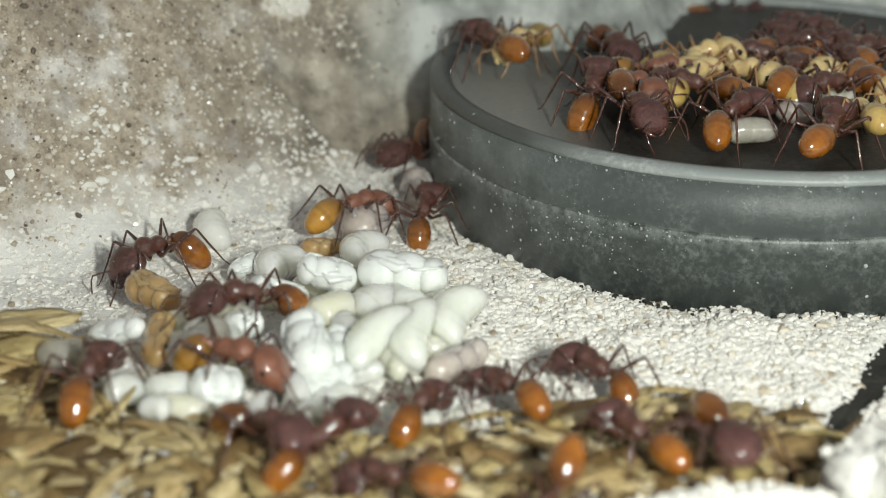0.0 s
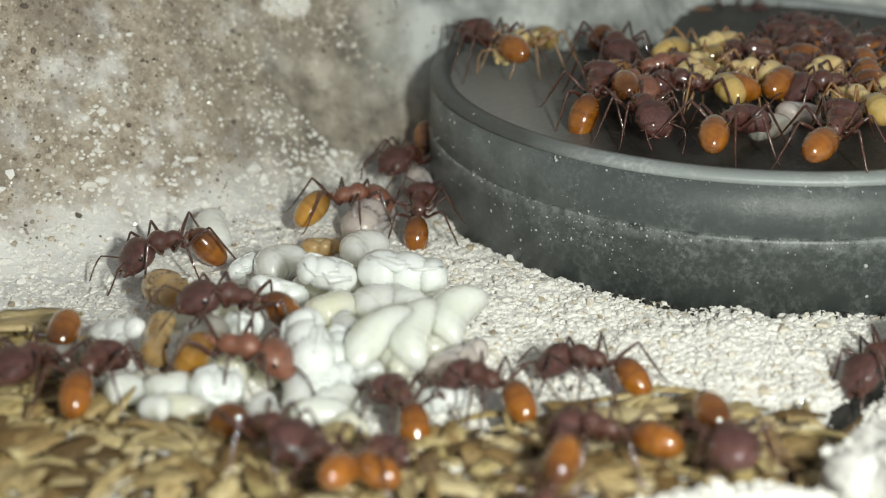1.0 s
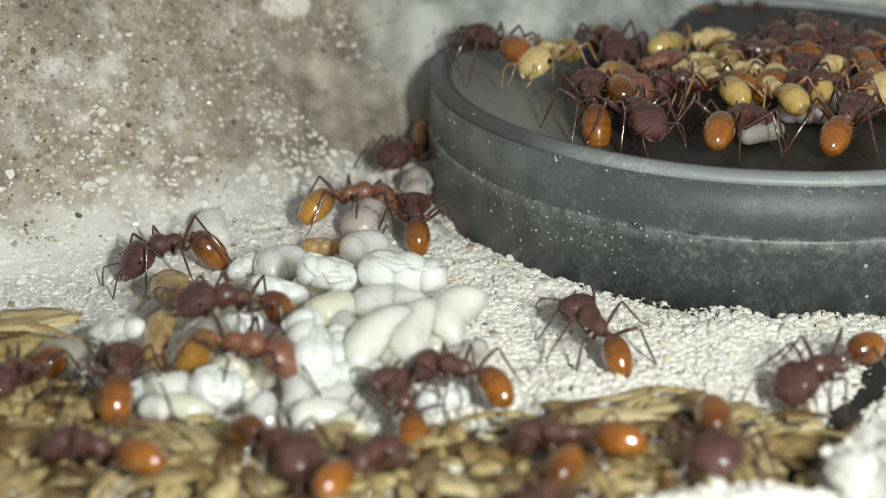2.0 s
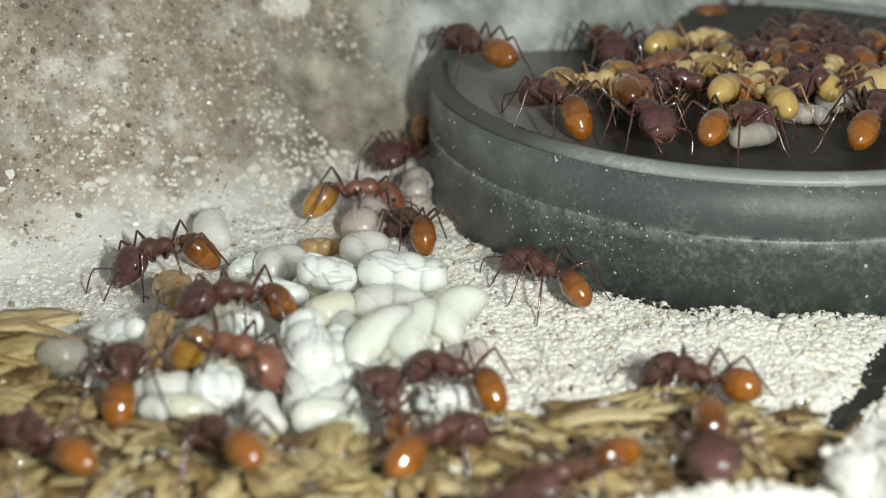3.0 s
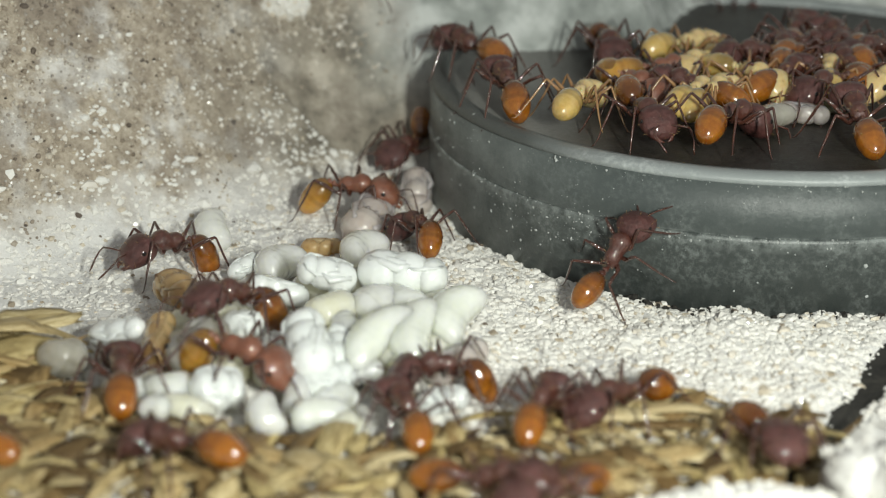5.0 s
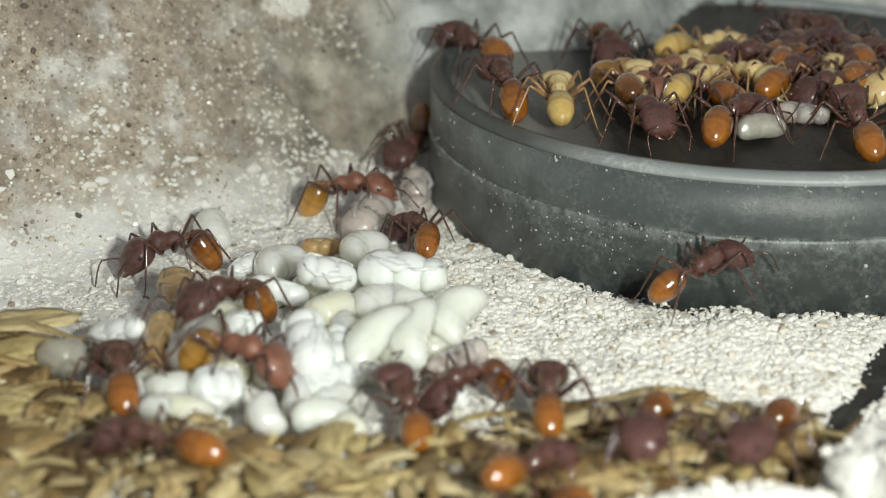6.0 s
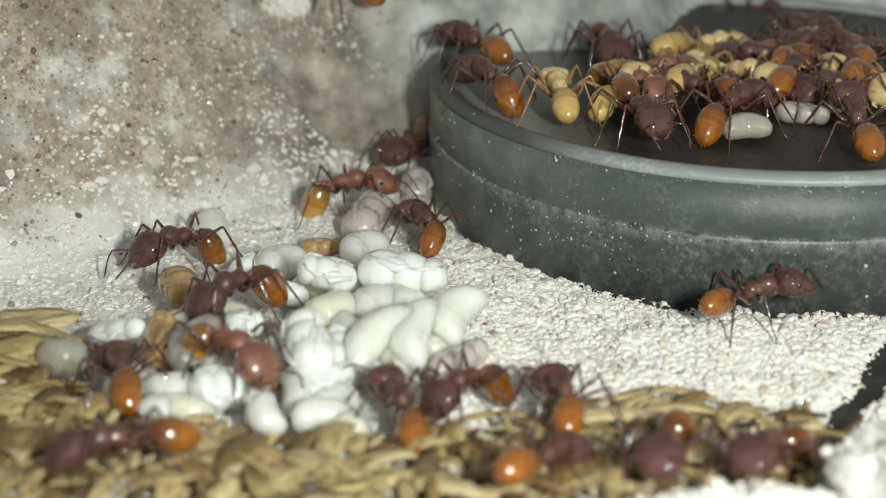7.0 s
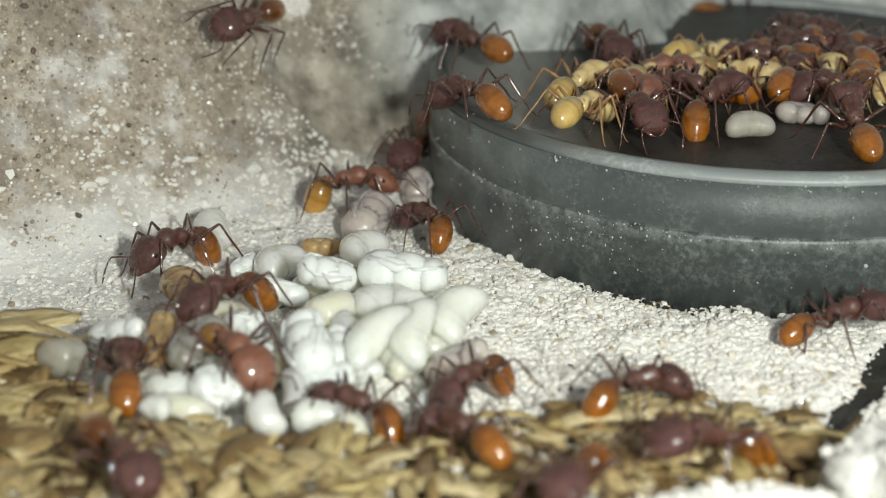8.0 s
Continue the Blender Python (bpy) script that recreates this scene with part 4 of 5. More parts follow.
def make_litter():
    rng = np.random.default_rng(31)
    x, y = rng.uniform(-44, 34, 12000), rng.uniform(74, 106, 12000)
    keep = litter(x, y) > 0.2 + 0.3 * rng.uniform(0, 1, x.size)
    x, y = x[keep], y[keep]
    base = grains("straw_litter", np.stack([x, y, surface(x, y) + rng.uniform(-0.05, 0.25, x.size)], -1), np.clip(rng.lognormal(-1.45, 0.45, x.size), 0.08, 0.5), CHAFF, "golden brown straw, husks and chaff covering the floor", seed=12, stretch=(2.4, 0.75, 0.45))
    tagged(base, category="straw")
    meshes = []
    for i in range(14):
        ob = part("straw", straw_mesh(i), STRAW)
        meshes.append(ob.data)
        bpy.data.objects.remove(ob)
    stems = []
    for i in range(5):
        ob = part("straw", straw_mesh(40 + i, True), STRAW)
        stems.append(ob.data)
        bpy.data.objects.remove(ob)
    put = random.Random(8)
    count = 0
    while count < 300:
        px, py = put.uniform(-34, 27), put.uniform(77, 105)
        if litter(px, py) < 0.55:
            continue
        s = new("straw", stems[count % 5] if count % 6 == 0 else meshes[count % len(meshes)])
        s.parent = base
        s.matrix_basis = at(px, py, float(height(px, py)) + put.uniform(0.15, 0.6), put.uniform(-25, 25), put.uniform(-14, 14), put.gauss(5, 60) + (180 if put.random() < 0.5 else 0))
        count += 1
    # the long pale stems along the edge of the sand
    for n, (px, py, pz, tilt, turn, big) in enumerate(((10.5, 91.6, 1.1, -4, 10, 1.3), (14.5, 92.6, 1.2, 3, -4, 1.25), (-22.5, 92.6, 1.2, 0, -6, 1.1), (-28.3, 99.5, 2.3, -6, 14, 1.6), (-28.8, 97.2, 2.0, -3, 6, 1.7), (-27.3, 95.2, 1.8, -8, 28, 1.5), (3.5, 89.6, 1.1, 2, 8, 1.1), (-29.5, 101.5, 2.0, 2, 4, 1.6), (-26.5, 93.4, 1.4, 4, -20, 1.4), (-29.0, 93.5, 1.9, -4, 35, 1.6))):
        s = new("straw", stems[n % len(stems)])
        s.parent = base
        s.matrix_basis = at(px, py, pz, 0, tilt, turn) @ Matrix.Diagonal((big, big, big, 1))
    # broad husks and split stalks heaped at the foot of the slope
    for n, (px, py, pz, roll, tilt, turn, big) in enumerate(((-28.0, 100.8, 2.0, 25, -4, 10, 1.5), (-29.5, 98.6, 2.3, -15, 2, 16, 1.7), (-27.6, 96.4, 1.9, 10, -6, 24, 1.5), (-29.8, 95.6, 1.7, -20, 0, -8, 1.6), (-26.8, 94.2, 1.6, 15, 5, -25, 1.3), (-30.5, 93.0, 1.6, 0, -5, 30, 1.6))):
        s = new("straw", meshes[(0, 4, 8, 12, 5, 9)[n]])
        s.parent = base
        s.matrix_basis = at(px, py, pz, roll, tilt, turn) @ Matrix.Diagonal((big, big, big, 1))
    blades = []
    for i in range(6):
        ob = part("straw", straw_mesh(70 + i), PALE_STRAW)
        blades.append(ob.data)
        bpy.data.objects.remove(ob)
    # broad pale blades and a brown leaf lying over the litter
    for n, (px, py, pz, roll, tilt, turn, long, wide) in enumerate(((10.0, 88.3, 1.5, 8, 3, 13, 9.0, 1.5), (13.8, 89.2, 1.6, -6, -1, 3, 7.2, 1.3), (5.0, 85.6, 1.5, 12, -2, 6, 5.0, 1.1), (20.3, 86.6, 1.0, -8, 6, 30, 7.0, 2.6), (5.2, 82.0, 1.4, 5, -1, 16, 5.0, 1.3),
                                                            (-12.4, 82.7, 1.6, 0, -1, -35, 6.2, 1.8), (-7.6, 82.6, 1.6, 10, -2, -37, 6.0, 1.6), (-3.0, 83.2, 1.6, -10, -1, 23, 5.0, 1.4), (14.3, 83.7, 1.5, 6, 3, -6, 6.8, 1.5), (0.5, 80.0, 1.4, 4, 2, -12, 6.0, 1.6))):
        blade = meshes[3] if n == 3 else blades[n % len(blades)]
        size = [max(v.co[k] for v in blade.vertices) - min(v.co[k] for v in blade.vertices) for k in (0, 1)]
        s = new("straw", blade)
        s.parent = base
        s.matrix_basis = at(px, py, pz, roll, tilt, turn) @ Matrix.Diagonal((long * MM / size[0], wide * MM / size[1], 1, 1))
    return base


make_litter()


def motions():
    rows = [(0, at(-20.84, 112.64, 0.41, 2, 4, -133)), (0.5, at(-20.33, 112.01, 0.35, 1, 3, -145)), (1, at(-19.77, 113.39, 0.56, 0, 5, -149)),
            (1.5, at(-19.23, 112.99, 0.63, 3, 7, -157)), (3, at(-20.23, 112.44, 0.40, 2, 6, -145)), (3.5, at(-20.14, 112.20, 0.38, 3, -2, -147)),
            (4, at(-19.96, 112.80, 0.49, 1, -3, -149)), (4.5, at(-20.01, 112.91, 0.47, -1, -10, -144)), (6, at(-19.66, 113.18, 0.57, 3, 5, -151)),
            (6.5, at(-19.42, 113.51, 0.56, 2, -2, -142)), (7, at(-19.41, 113.75, 0.56, 1, -4, -142)), (7.5, at(-19.58, 113.98, 0.55, 1, -1, -135)),
            (8, at(-19.41, 113.65, 0.58, 3, 1, -136))]
    walk(worker_a, rows)
    gait(worker_a, rows)
    bend(worker_a, [(0, -47, -49, 4, 5), (0.5, -39, -44, 1, 2), (1, -22, -56, 0, 1), (1.5, -28, -59, 1, 1), (3, -25, -51, 4, 4), (3.5, -31, -55, 3, 3), (4, -21, -67, 1, 2), (4.5, -8, -62, 1, 0), (6, -14, -67, 1, 1), (6.5, -15, -65, 2, 3), (7, -10, -66, 1, 1), (7.5, -7, -68, 2, 2), (8, -12, -71, 1, 3)])
    rows = [(0, at(-12.97, 99.64, 2.22, 0, -7, -158)), (0.5, at(-13.53, 98.87, 2.25, 1, -14, -151)), (1, at(-13.73, 98.80, 2.28, -1, -16, -156)),
            (1.5, at(-13.86, 98.39, 2.25, -1, -16, -156)), (3, at(-13.42, 99.67, 2.34, -1, -3, -162)), (3.5, at(-13.46, 99.20, 2.27, 1, -9, -159)),
            (4, at(-13.59, 99.16, 2.29, 2, -18, -141)), (4.5, at(-13.56, 99.09, 2.29, 2, -18, -139)), (6, at(-14.25, 99.82, 2.41, 3, -9, -131)),
            (6.5, at(-14.22, 100.13, 2.42, 3, -7, -131)), (7, at(-13.55, 102.27, 2.11, 3, 5, -134)), (7.5, at(-14.16, 101.78, 2.27, 0, 2, -138)),
            (8, at(-14.36, 100.37, 2.42, 3, -4, -126))]
    walk(worker_b, rows)
    gait(worker_b, rows)
    bend(worker_b, [(0, -1, -36, 0, 0), (0.5, -3, -25, 2, -2), (1, 8, -30, -1, -4), (1.5, 14, -29, -2, -5), (3, 14, -53, -2, -4), (3.5, 4, -45, 0, -1), (4, -3, -52, 4, -2), (4.5, -13, -51, 3, -4), (6, -22, -58, 4, -1), (6.5, -28, -58, 3, 0), (7, -28, -64, 2, 3), (7.5, -16, -60, 1, 2), (8, -26, -49, 4, 2)])
    rows = [(0, at(-21.48, 90.28, 1.43, 0, 1, 82)), (0.5, at(-21.60, 90.73, 1.33, 0, 3, 81)), (1, at(-21.60, 91.00, 1.25, -1, 5, 79)),
            (1.5, at(-20.20, 90.38, 1.33, 3, 5, 95)), (3, at(-19.58, 90.56, 1.16, 2, 3, 98)), (3.5, at(-19.70, 91.70, 0.73, 0, 1, 98)),
            (4, at(-19.78, 91.96, 0.69, 0, 3, 98)), (4.5, at(-19.76, 91.84, 0.70, 0, 4, 98)), (6, at(-20.11, 92.19, 0.68, 1, 4, 107)),
            (6.5, at(-19.94, 92.22, 0.67, 1, 4, 108)), (7, at(-19.89, 92.22, 0.67, 0, 6, 109)), (7.5, at(-19.79, 92.40, 0.67, 0, 6, 104)),
            (8, at(-19.76, 92.58, 0.69, 0, 4, 102))]
    walk(worker_c, rows)
    gait(worker_c, rows)
    bend(worker_c, [(0, 4, -39, 0, 2), (0.5, 2, -35, 0, 2), (1, 10, -35, -1, 3), (1.5, -5, -51, 3, 3), (3, -9, -50, 2, 2), (3.5, -2, -41, 0, 2), (4, -2, -36, 0, 2), (4.5, -3, -33, 0, 2), (6, -4, -36, 2, 3), (6.5, -6, -36, 1, 3), (7, -7, -36, 1, 3), (7.5, -7, -40, 0, 4), (8, -5, -42, 0, 4)])
    rows = [(0, at(-13.75, 93.14, 1.37, 1, 8, -19)), (0.5, at(-13.88, 93.36, 1.49, 2, 11, -12)), (1, at(-13.64, 93.42, 1.49, 2, 10, -8)),
            (1.5, at(-13.04, 93.64, 1.47, 1, 8, -5)), (3, at(-14.13, 93.66, 1.56, 0, 15, -18)), (3.5, at(-13.80, 93.61, 1.52, -3, 15, -17)),
            (4, at(-13.65, 93.50, 1.48, 2, 15, -17)), (4.5, at(-13.65, 93.50, 1.48, 2, 15, -18)), (6, at(-13.51, 93.51, 1.45, -2, 12, -19)),
            (6.5, at(-13.91, 93.89, 1.59, 1, 15, -30)), (7, at(-13.93, 93.82, 1.57, -4, 6, -39)), (7.5, at(-14.09, 93.94, 1.62, 4, 9, -41)),
            (8, at(-13.52, 93.90, 1.53, 1, 5, -52))]
    walk(worker_d, rows)
    gait(worker_d, rows)
    bend(worker_d, [(0, -4, -66, 0, 1), (0.5, -7, -69, 1, -3), (1, -8, -67, 1, -6), (1.5, -7, -56, 1, -7), (3, -2, -70, -2, 0), (3.5, 7, -69, -1, 0), (4, 0, -70, 0, -1), (4.5, -4, -71, 0, -2), (6, 4, -65, -1, 1), (6.5, 0, -69, -2, 3), (7, 11, -67, -3, 4), (7.5, -1, -74, -1, 3), (8, -4, -71, -1, 3)])
    rows = [(0, at(-7.20, 121.13, 0.56, 0, 9, 40)), (0.5, at(-7.47, 121.49, 0.60, 0, 8, 39)), (1, at(-7.94, 122.23, 0.73, -3, 7, 24)),
            (1.5, at(-7.76, 122.26, 0.73, -2, 6, 20)), (3, at(-7.30, 123.66, 0.82, -1, 8, 9)), (3.5, at(-7.25, 123.35, 0.81, -1, 7, 1)),
            (4, at(-7.24, 123.11, 0.81, -1, 7, -6)), (4.5, at(-7.44, 124.10, 0.85, -1, 6, -7)), (6, at(-7.90, 124.71, 0.88, 1, -3, -3)),
            (6.5, at(-7.94, 124.71, 0.88, -1, -3, 1)), (7, at(-7.75, 125.04, 0.89, -1, -6, 4)), (7.5, at(-7.54, 125.54, 0.83, -1, -8, 6)),
            (8, at(-7.77, 125.86, 0.88, -3, -3, 5))]
    walk(worker_e, rows)
    gait(worker_e, rows)
    bend(worker_e, [(0, -1, -38, 1, 6), (0.5, -3, -35, 0, 5), (1, 16, -41, -3, 3), (1.5, 24, -36, -3, 2), (3, 18, -47, -3, 3), (3.5, 13, -49, -3, 4), (4, 11, -52, -2, 3), (4.5, 10, -50, -1, 0), (6, 3, -60, 0, -3), (6.5, 7, -60, 0, -3), (7, 9, -61, 0, -7), (7.5, 9, -60, 0, -7), (8, 16, -64, -1, -5)])
    rows = [(0, at(-1.36, 122.41, 0.11, 0, -13, 77)), (0.5, at(-1.38, 122.17, 0.15, 0, -8, 74)), (1, at(-1.84, 122.40, 0.14, 0, -12, 84)),
            (1.5, at(-2.02, 121.63, 0.27, 0, -10, 86)), (3, at(-2.21, 118.63, 0.30, 6, 18, 117)), (3.5, at(-2.21, 118.57, 0.31, 11, 20, 121)),
            (4, at(-1.90, 117.89, 0.31, 5, 15, 124)), (4.5, at(-1.53, 117.76, 0.36, 3, 14, 127)), (6, at(-1.64, 117.41, 0.36, 2, 13, 122)),
            (6.5, at(-1.59, 118.06, 0.34, 2, 12, 127)), (7, at(-1.31, 119.06, 0.36, 2, -1, 121)), (7.5, at(-0.88, 118.89, 0.42, 2, 6, 128)),
            (8, at(-0.86, 119.19, 0.44, 2, 8, 129))]
    walk(worker_f, rows)
    gait(worker_f, rows)
    bend(worker_f, [(0, 5, -46, 0, -6), (0.5, 6, -51, -1, -4), (1, 2, -44, 1, -5), (1.5, 3, -48, 0, -4), (3, -12, -72, 6, 6), (3.5, -20, -79, 4, 10), (4, -37, -56, 5, 9), (4.5, -47, -54, 5, 9), (6, -45, -47, 4, 8), (6.5, -55, -48, 5, 8), (7, -49, -39, 3, 3), (7.5, -54, -52, 5, 5), (8, -58, -55, 5, 6)])
    rows = [(0, at(-3.18, 133.61, 0.75, -8, -17, -124)), (0.5, at(-3.12, 133.11, 0.77, -8, -17, -123)), (1, at(-2.95, 132.25, 0.74, -7, -14, -122)),
            (1.5, at(-3.20, 132.86, 0.79, -7, -18, -124)), (1.7, at(-3.16, 132.88, 0.78, -7, -18, -122)), (2.8, at(-3.32, 133.85, 0.76, -9, -13, -123)),
            (3, at(-3.33, 134.01, 0.76, -9, -12, -123)), (3.5, at(-3.39, 134.48, 0.75, -11, -11, -120)), (4, at(-3.40, 135.22, 0.77, -14, -8, -121)),
            (4.5, at(-3.51, 135.35, 0.81, -15, -7, -121)), (4.7, at(-3.51, 135.35, 0.81, -15, -7, -121)), (6, at(-3.07, 135.85, 0.80, -16, -4, -115)),
            (6.5, at(-3.16, 134.51, 0.70, -12, -14, -119)), (7, at(-3.17, 134.50, 0.70, -11, -16, -121)), (7.5, at(-3.13, 134.40, 0.70, -11, -17, -122)),
            (8, at(-2.76, 134.94, 0.61, -13, -10, -114))]
    walk(worker_g, rows)
    gait(worker_g, rows)
    rows = [(0, at(4.12, 90.25, 0.50, 1, 13, 129)), (0.5, at(3.69, 90.69, 0.50, 1, 6, 134)), (1, at(2.92, 90.82, 0.49, 2, 3, 141)),
            (1.5, at(1.26, 92.11, 0.55, 3, 0, 156)), (3, at(0.98, 92.45, 0.53, 1, 3, 153)), (3.5, at(-0.10, 92.94, 0.48, 0, -3, 158)),
            (4, at(-0.31, 93.51, 0.46, 2, -2, 158)), (4.5, at(-0.36, 93.51, 0.43, 1, -2, 165)), (6, at(2.08, 91.84, 0.56, 2, 12, -149)),
            (6.5, at(1.96, 91.47, 0.55, 2, 7, -144)), (7, at(1.85, 91.06, 0.54, 4, 2, -138)), (7.5, at(1.61, 91.35, 0.55, 5, 2, -140)),
            (8, at(2.40, 92.15, 0.61, 5, 11, -137))]
    walk(worker_h, rows)
    gait(worker_h, rows)
    bend(worker_h, [(0, -14, -29, 1, 6), (0.5, -15, -31, 2, 4), (1, -28, -30, 4, 2), (1.5, -34, -20, 5, -2), (3, -32, -39, 3, 2), (3.5, -22, -48, 3, -1), (4, -24, -52, 2, 0), (4.5, -19, -57, 3, 1), (6, -12, -75, 6, 5), (6.5, -12, -66, 4, 4), (7, -19, -66, 3, 4), (7.5, -27, -67, 3, 4), (8, -20, -79, 2, 5)])
    rows = [(0, at(-1.46, 88.25, 0.37, 1, 10, 71)), (0.5, at(-2.28, 88.73, 0.22, -1, 6, 84)), (1, at(-2.45, 88.92, 0.22, 3, 6, 111)),
            (1.5, at(-2.33, 88.98, 0.23, 1, -3, 112)), (3, at(-3.26, 89.01, 0.16, 1, -11, 107)), (3.5, at(-3.06, 88.94, 0.17, 1, -8, 117)),
            (4, at(-2.20, 88.15, 0.23, 2, -1, 114)), (4.5, at(-2.20, 87.24, 0.51, 1, 3, 113)), (6, at(-2.37, 89.27, 0.24, 1, -12, 110)),
            (6.5, at(-2.58, 89.24, 0.22, 1, -9, 114)), (7, at(-2.69, 89.24, 0.21, 1, -8, 114)), (7.5, at(-3.88, 89.46, 0.20, 2, -6, 142)),
            (8, at(-4.98, 88.77, 0.13, 2, 1, 153))]
    walk(worker_i, rows)
    gait(worker_i, rows)
    bend(worker_i, [(0, -8, -53, 1, 7), (0.5, 8, -40, 1, 4), (1, -10, -48, 5, 4), (1.5, -14, -42, 3, 1), (3, -10, -6, 1, -6), (3.5, -14, -12, 2, -6), (4, -26, -17, 2, -3), (4.5, -20, -20, 1, 0), (6, -16, -7, 1, -6), (6.5, -18, -25, 2, -4), (7, -19, -18, 2, -5), (7.5, -36, -42, 7, -3), (8, -41, -49, 6, 0)])
    rows = [(0, at(-6.49, 82.94, 1.20, 0, -15, 46)), (0.5, at(-3.62, 78.72, 1.02, 1, 9, 75)), (1, at(-4.44, 79.78, 1.10, -1, 11, 62)),
            (1.5, at(-5.75, 78.41, 1.18, 0, 8, 65)), (3, at(-0.35, 82.81, 1.06, -1, 7, 49)), (3.5, at(0.25, 82.94, 1.06, -2, 15, 48)),
            (4, at(2.56, 84.60, 0.93, 1, 16, 59)), (4.5, at(4.84, 85.95, 1.20, -1, 6, 65)), (6, at(6.35, 89.51, 0.68, 0, 3, 85)),
            (6.5, at(6.88, 88.41, 1.03, 2, 4, 99)), (7, at(7.17, 88.45, 1.02, 2, 3, 102)), (7.5, at(7.42, 88.69, 0.99, -3, 4, 67)),
            (8, at(11.60, 89.75, 0.97, -3, 2, 20))]
    walk(worker_j, rows)
    gait(worker_j, rows)
    bend(worker_j, [(0, -5, -20, 0, -10), (0.5, 0, -6, 4, -2), (1, 3, -1, -1, 1), (1.5, 2, 0, 0, 2), (3, 3, -28, -3, 3), (3.5, 20, -31, -3, 6), (4, 5, -26, 1, 7), (4.5, 9, -28, 1, 5), (6, 6, -32, 3, 3), (6.5, -11, -22, 4, 2), (7, -21, -22, 3, 2), (7.5, 8, -24, -5, 1), (8, 22, -46, -8, -1)])
    rows = [(0, at(9.78, 93.39, 0.04, 1, 1, 131)), (0.5, at(9.35, 93.24, 0.02, 3, 3, 135)), (1, at(9.76, 94.08, 0.10, 2, 4, 155)),
            (1.5, at(9.66, 95.50, 0.10, 0, -16, 148)), (1.7, at(10.82, 97.11, -0.13, -2, -14, 114)), (2.8, at(7.55, 108.50, 0.02, -2, -3, 136)),
            (3, at(7.43, 109.48, 0.08, 0, -2, 135)), (3.5, at(6.18, 111.13, 0.28, -1, -3, 132)), (4, at(6.38, 110.99, 0.26, -1, -13, 128)),
            (4.25, at(8.41, 112.02, 1.27, -26, -44, 119)), (4.5, at(10.62, 112.20, 2.75, -69, -73, 123)), (4.7, at(11.39, 111.70, 3.00, 14, -83, 43)),
            (5.3, at(15.34, 106.51, 1.62, -3, -16, 36)), (6, at(18.11, 105.04, 2.21, 0, -9, 34)), (6.5, at(20.11, 103.77, 0.47, -3, -4, 15)),
            (7, at(21.96, 104.66, 0.39, -3, -13, 12)), (7.5, at(24.39, 99.66, 0.38, -1, -8, 0)), (8, at(27.08, 101.28, 0.20, -2, -17, -1))]
    walk(worker_k, rows)
    gait(worker_k, rows)
    bend(worker_k, [(0, -15, -50, 1, 2), (0.5, -25, -31, 3, 1), (1, -27, -33, 5, 0), (1.5, -15, -31, 1, -7), (3, -5, -31, -2, -2), (3.5, 4, -31, -2, -1), (4, 7, -29, -2, -5), (4.25, 4, 5, -2, -4), (4.5, 0, 34, 0, 0), (4.7, 0, 30, 0, 0), (5.3, -6, -10, -3, -3), (6, -14, -25, -6, -6), (6.5, 21, 0, -6, -6), (7, 30, 8, -4, -7), (7.5, 16, -10, -3, -5), (8, 34, -8, -3, -8)])
    rows = [(0, at(33.72, 92.38, -0.16, -2, 8, -148)), (0.5, at(31.43, 94.03, -0.01, -5, 14, -148)), (1, at(29.44, 96.19, -0.30, 21, 7, -139)),
            (1.5, at(25.24, 94.11, -0.29, 1, 9, -154)), (1.7, at(24.93, 94.54, -0.08, -17, 10, -147)), (2.8, at(17.94, 89.61, 0.88, 12, -6, -161)),
            (3, at(16.04, 92.40, -0.10, 0, 3, 141)), (3.5, at(10.79, 93.57, 0.08, 1, 5, 155)), (4, at(8.78, 92.77, 0.02, 0, -5, -162)),
            (4.5, at(9.86, 91.35, 0.00, 1, -4, -158)), (6, at(11.64, 83.48, 1.11, 2, -16, -102)), (6.5, at(12.79, 81.52, 0.99, 0, -17, -106)),
            (7, at(12.45, 81.27, 0.99, 0, -16, -106)), (7.5, at(10.67, 79.85, 1.26, 0, -18, -113)), (8, at(7.13, 78.16, 0.78, 0, -20, -111))]
    walk(worker_l, rows)
    gait(worker_l, rows)
    bend(worker_l, [(1.5, -14, 13, 1, 1), (3, 2, -4, -1, 2), (3.5, -6, -11, 1, 1), (4, 4, -21, 0, 0), (4.5, -11, -15, 1, 0), (6, -15, 6, 2, -6), (6.5, -4, 7, 0, -8), (7, -3, 7, 0, -9), (7.5, -3, 7, 0, -9), (8, 0, 6, 0, -10)])
    rows = [(0, at(16.07, 82.17, 1.08, -1, -18, -88)), (0.5, at(15.95, 82.15, 1.09, -1, -18, -91)), (1, at(15.92, 81.79, 1.10, -1, -18, -90)),
            (1.5, at(15.37, 81.45, 1.10, -1, -18, -98)), (3, at(15.09, 81.08, 1.08, 0, -16, -97)), (3.5, at(17.84, 82.72, 0.71, -1, -14, -82)),
            (4, at(18.95, 83.64, 0.44, -1, -20, -74)), (4.5, at(19.08, 83.47, 0.34, -1, -20, -74)), (6, at(18.21, 83.47, 0.66, 0, -15, -117)),
            (6.5, at(18.25, 81.93, 0.45, 0, -17, -117)), (7, at(18.29, 81.85, 0.42, 1, -18, -124)), (7.5, at(17.52, 82.33, 0.80, -1, -9, -154)),
            (8, at(14.74, 82.26, 1.07, 1, -15, -156))]
    walk(worker_m, rows)
    gait(worker_m, rows)
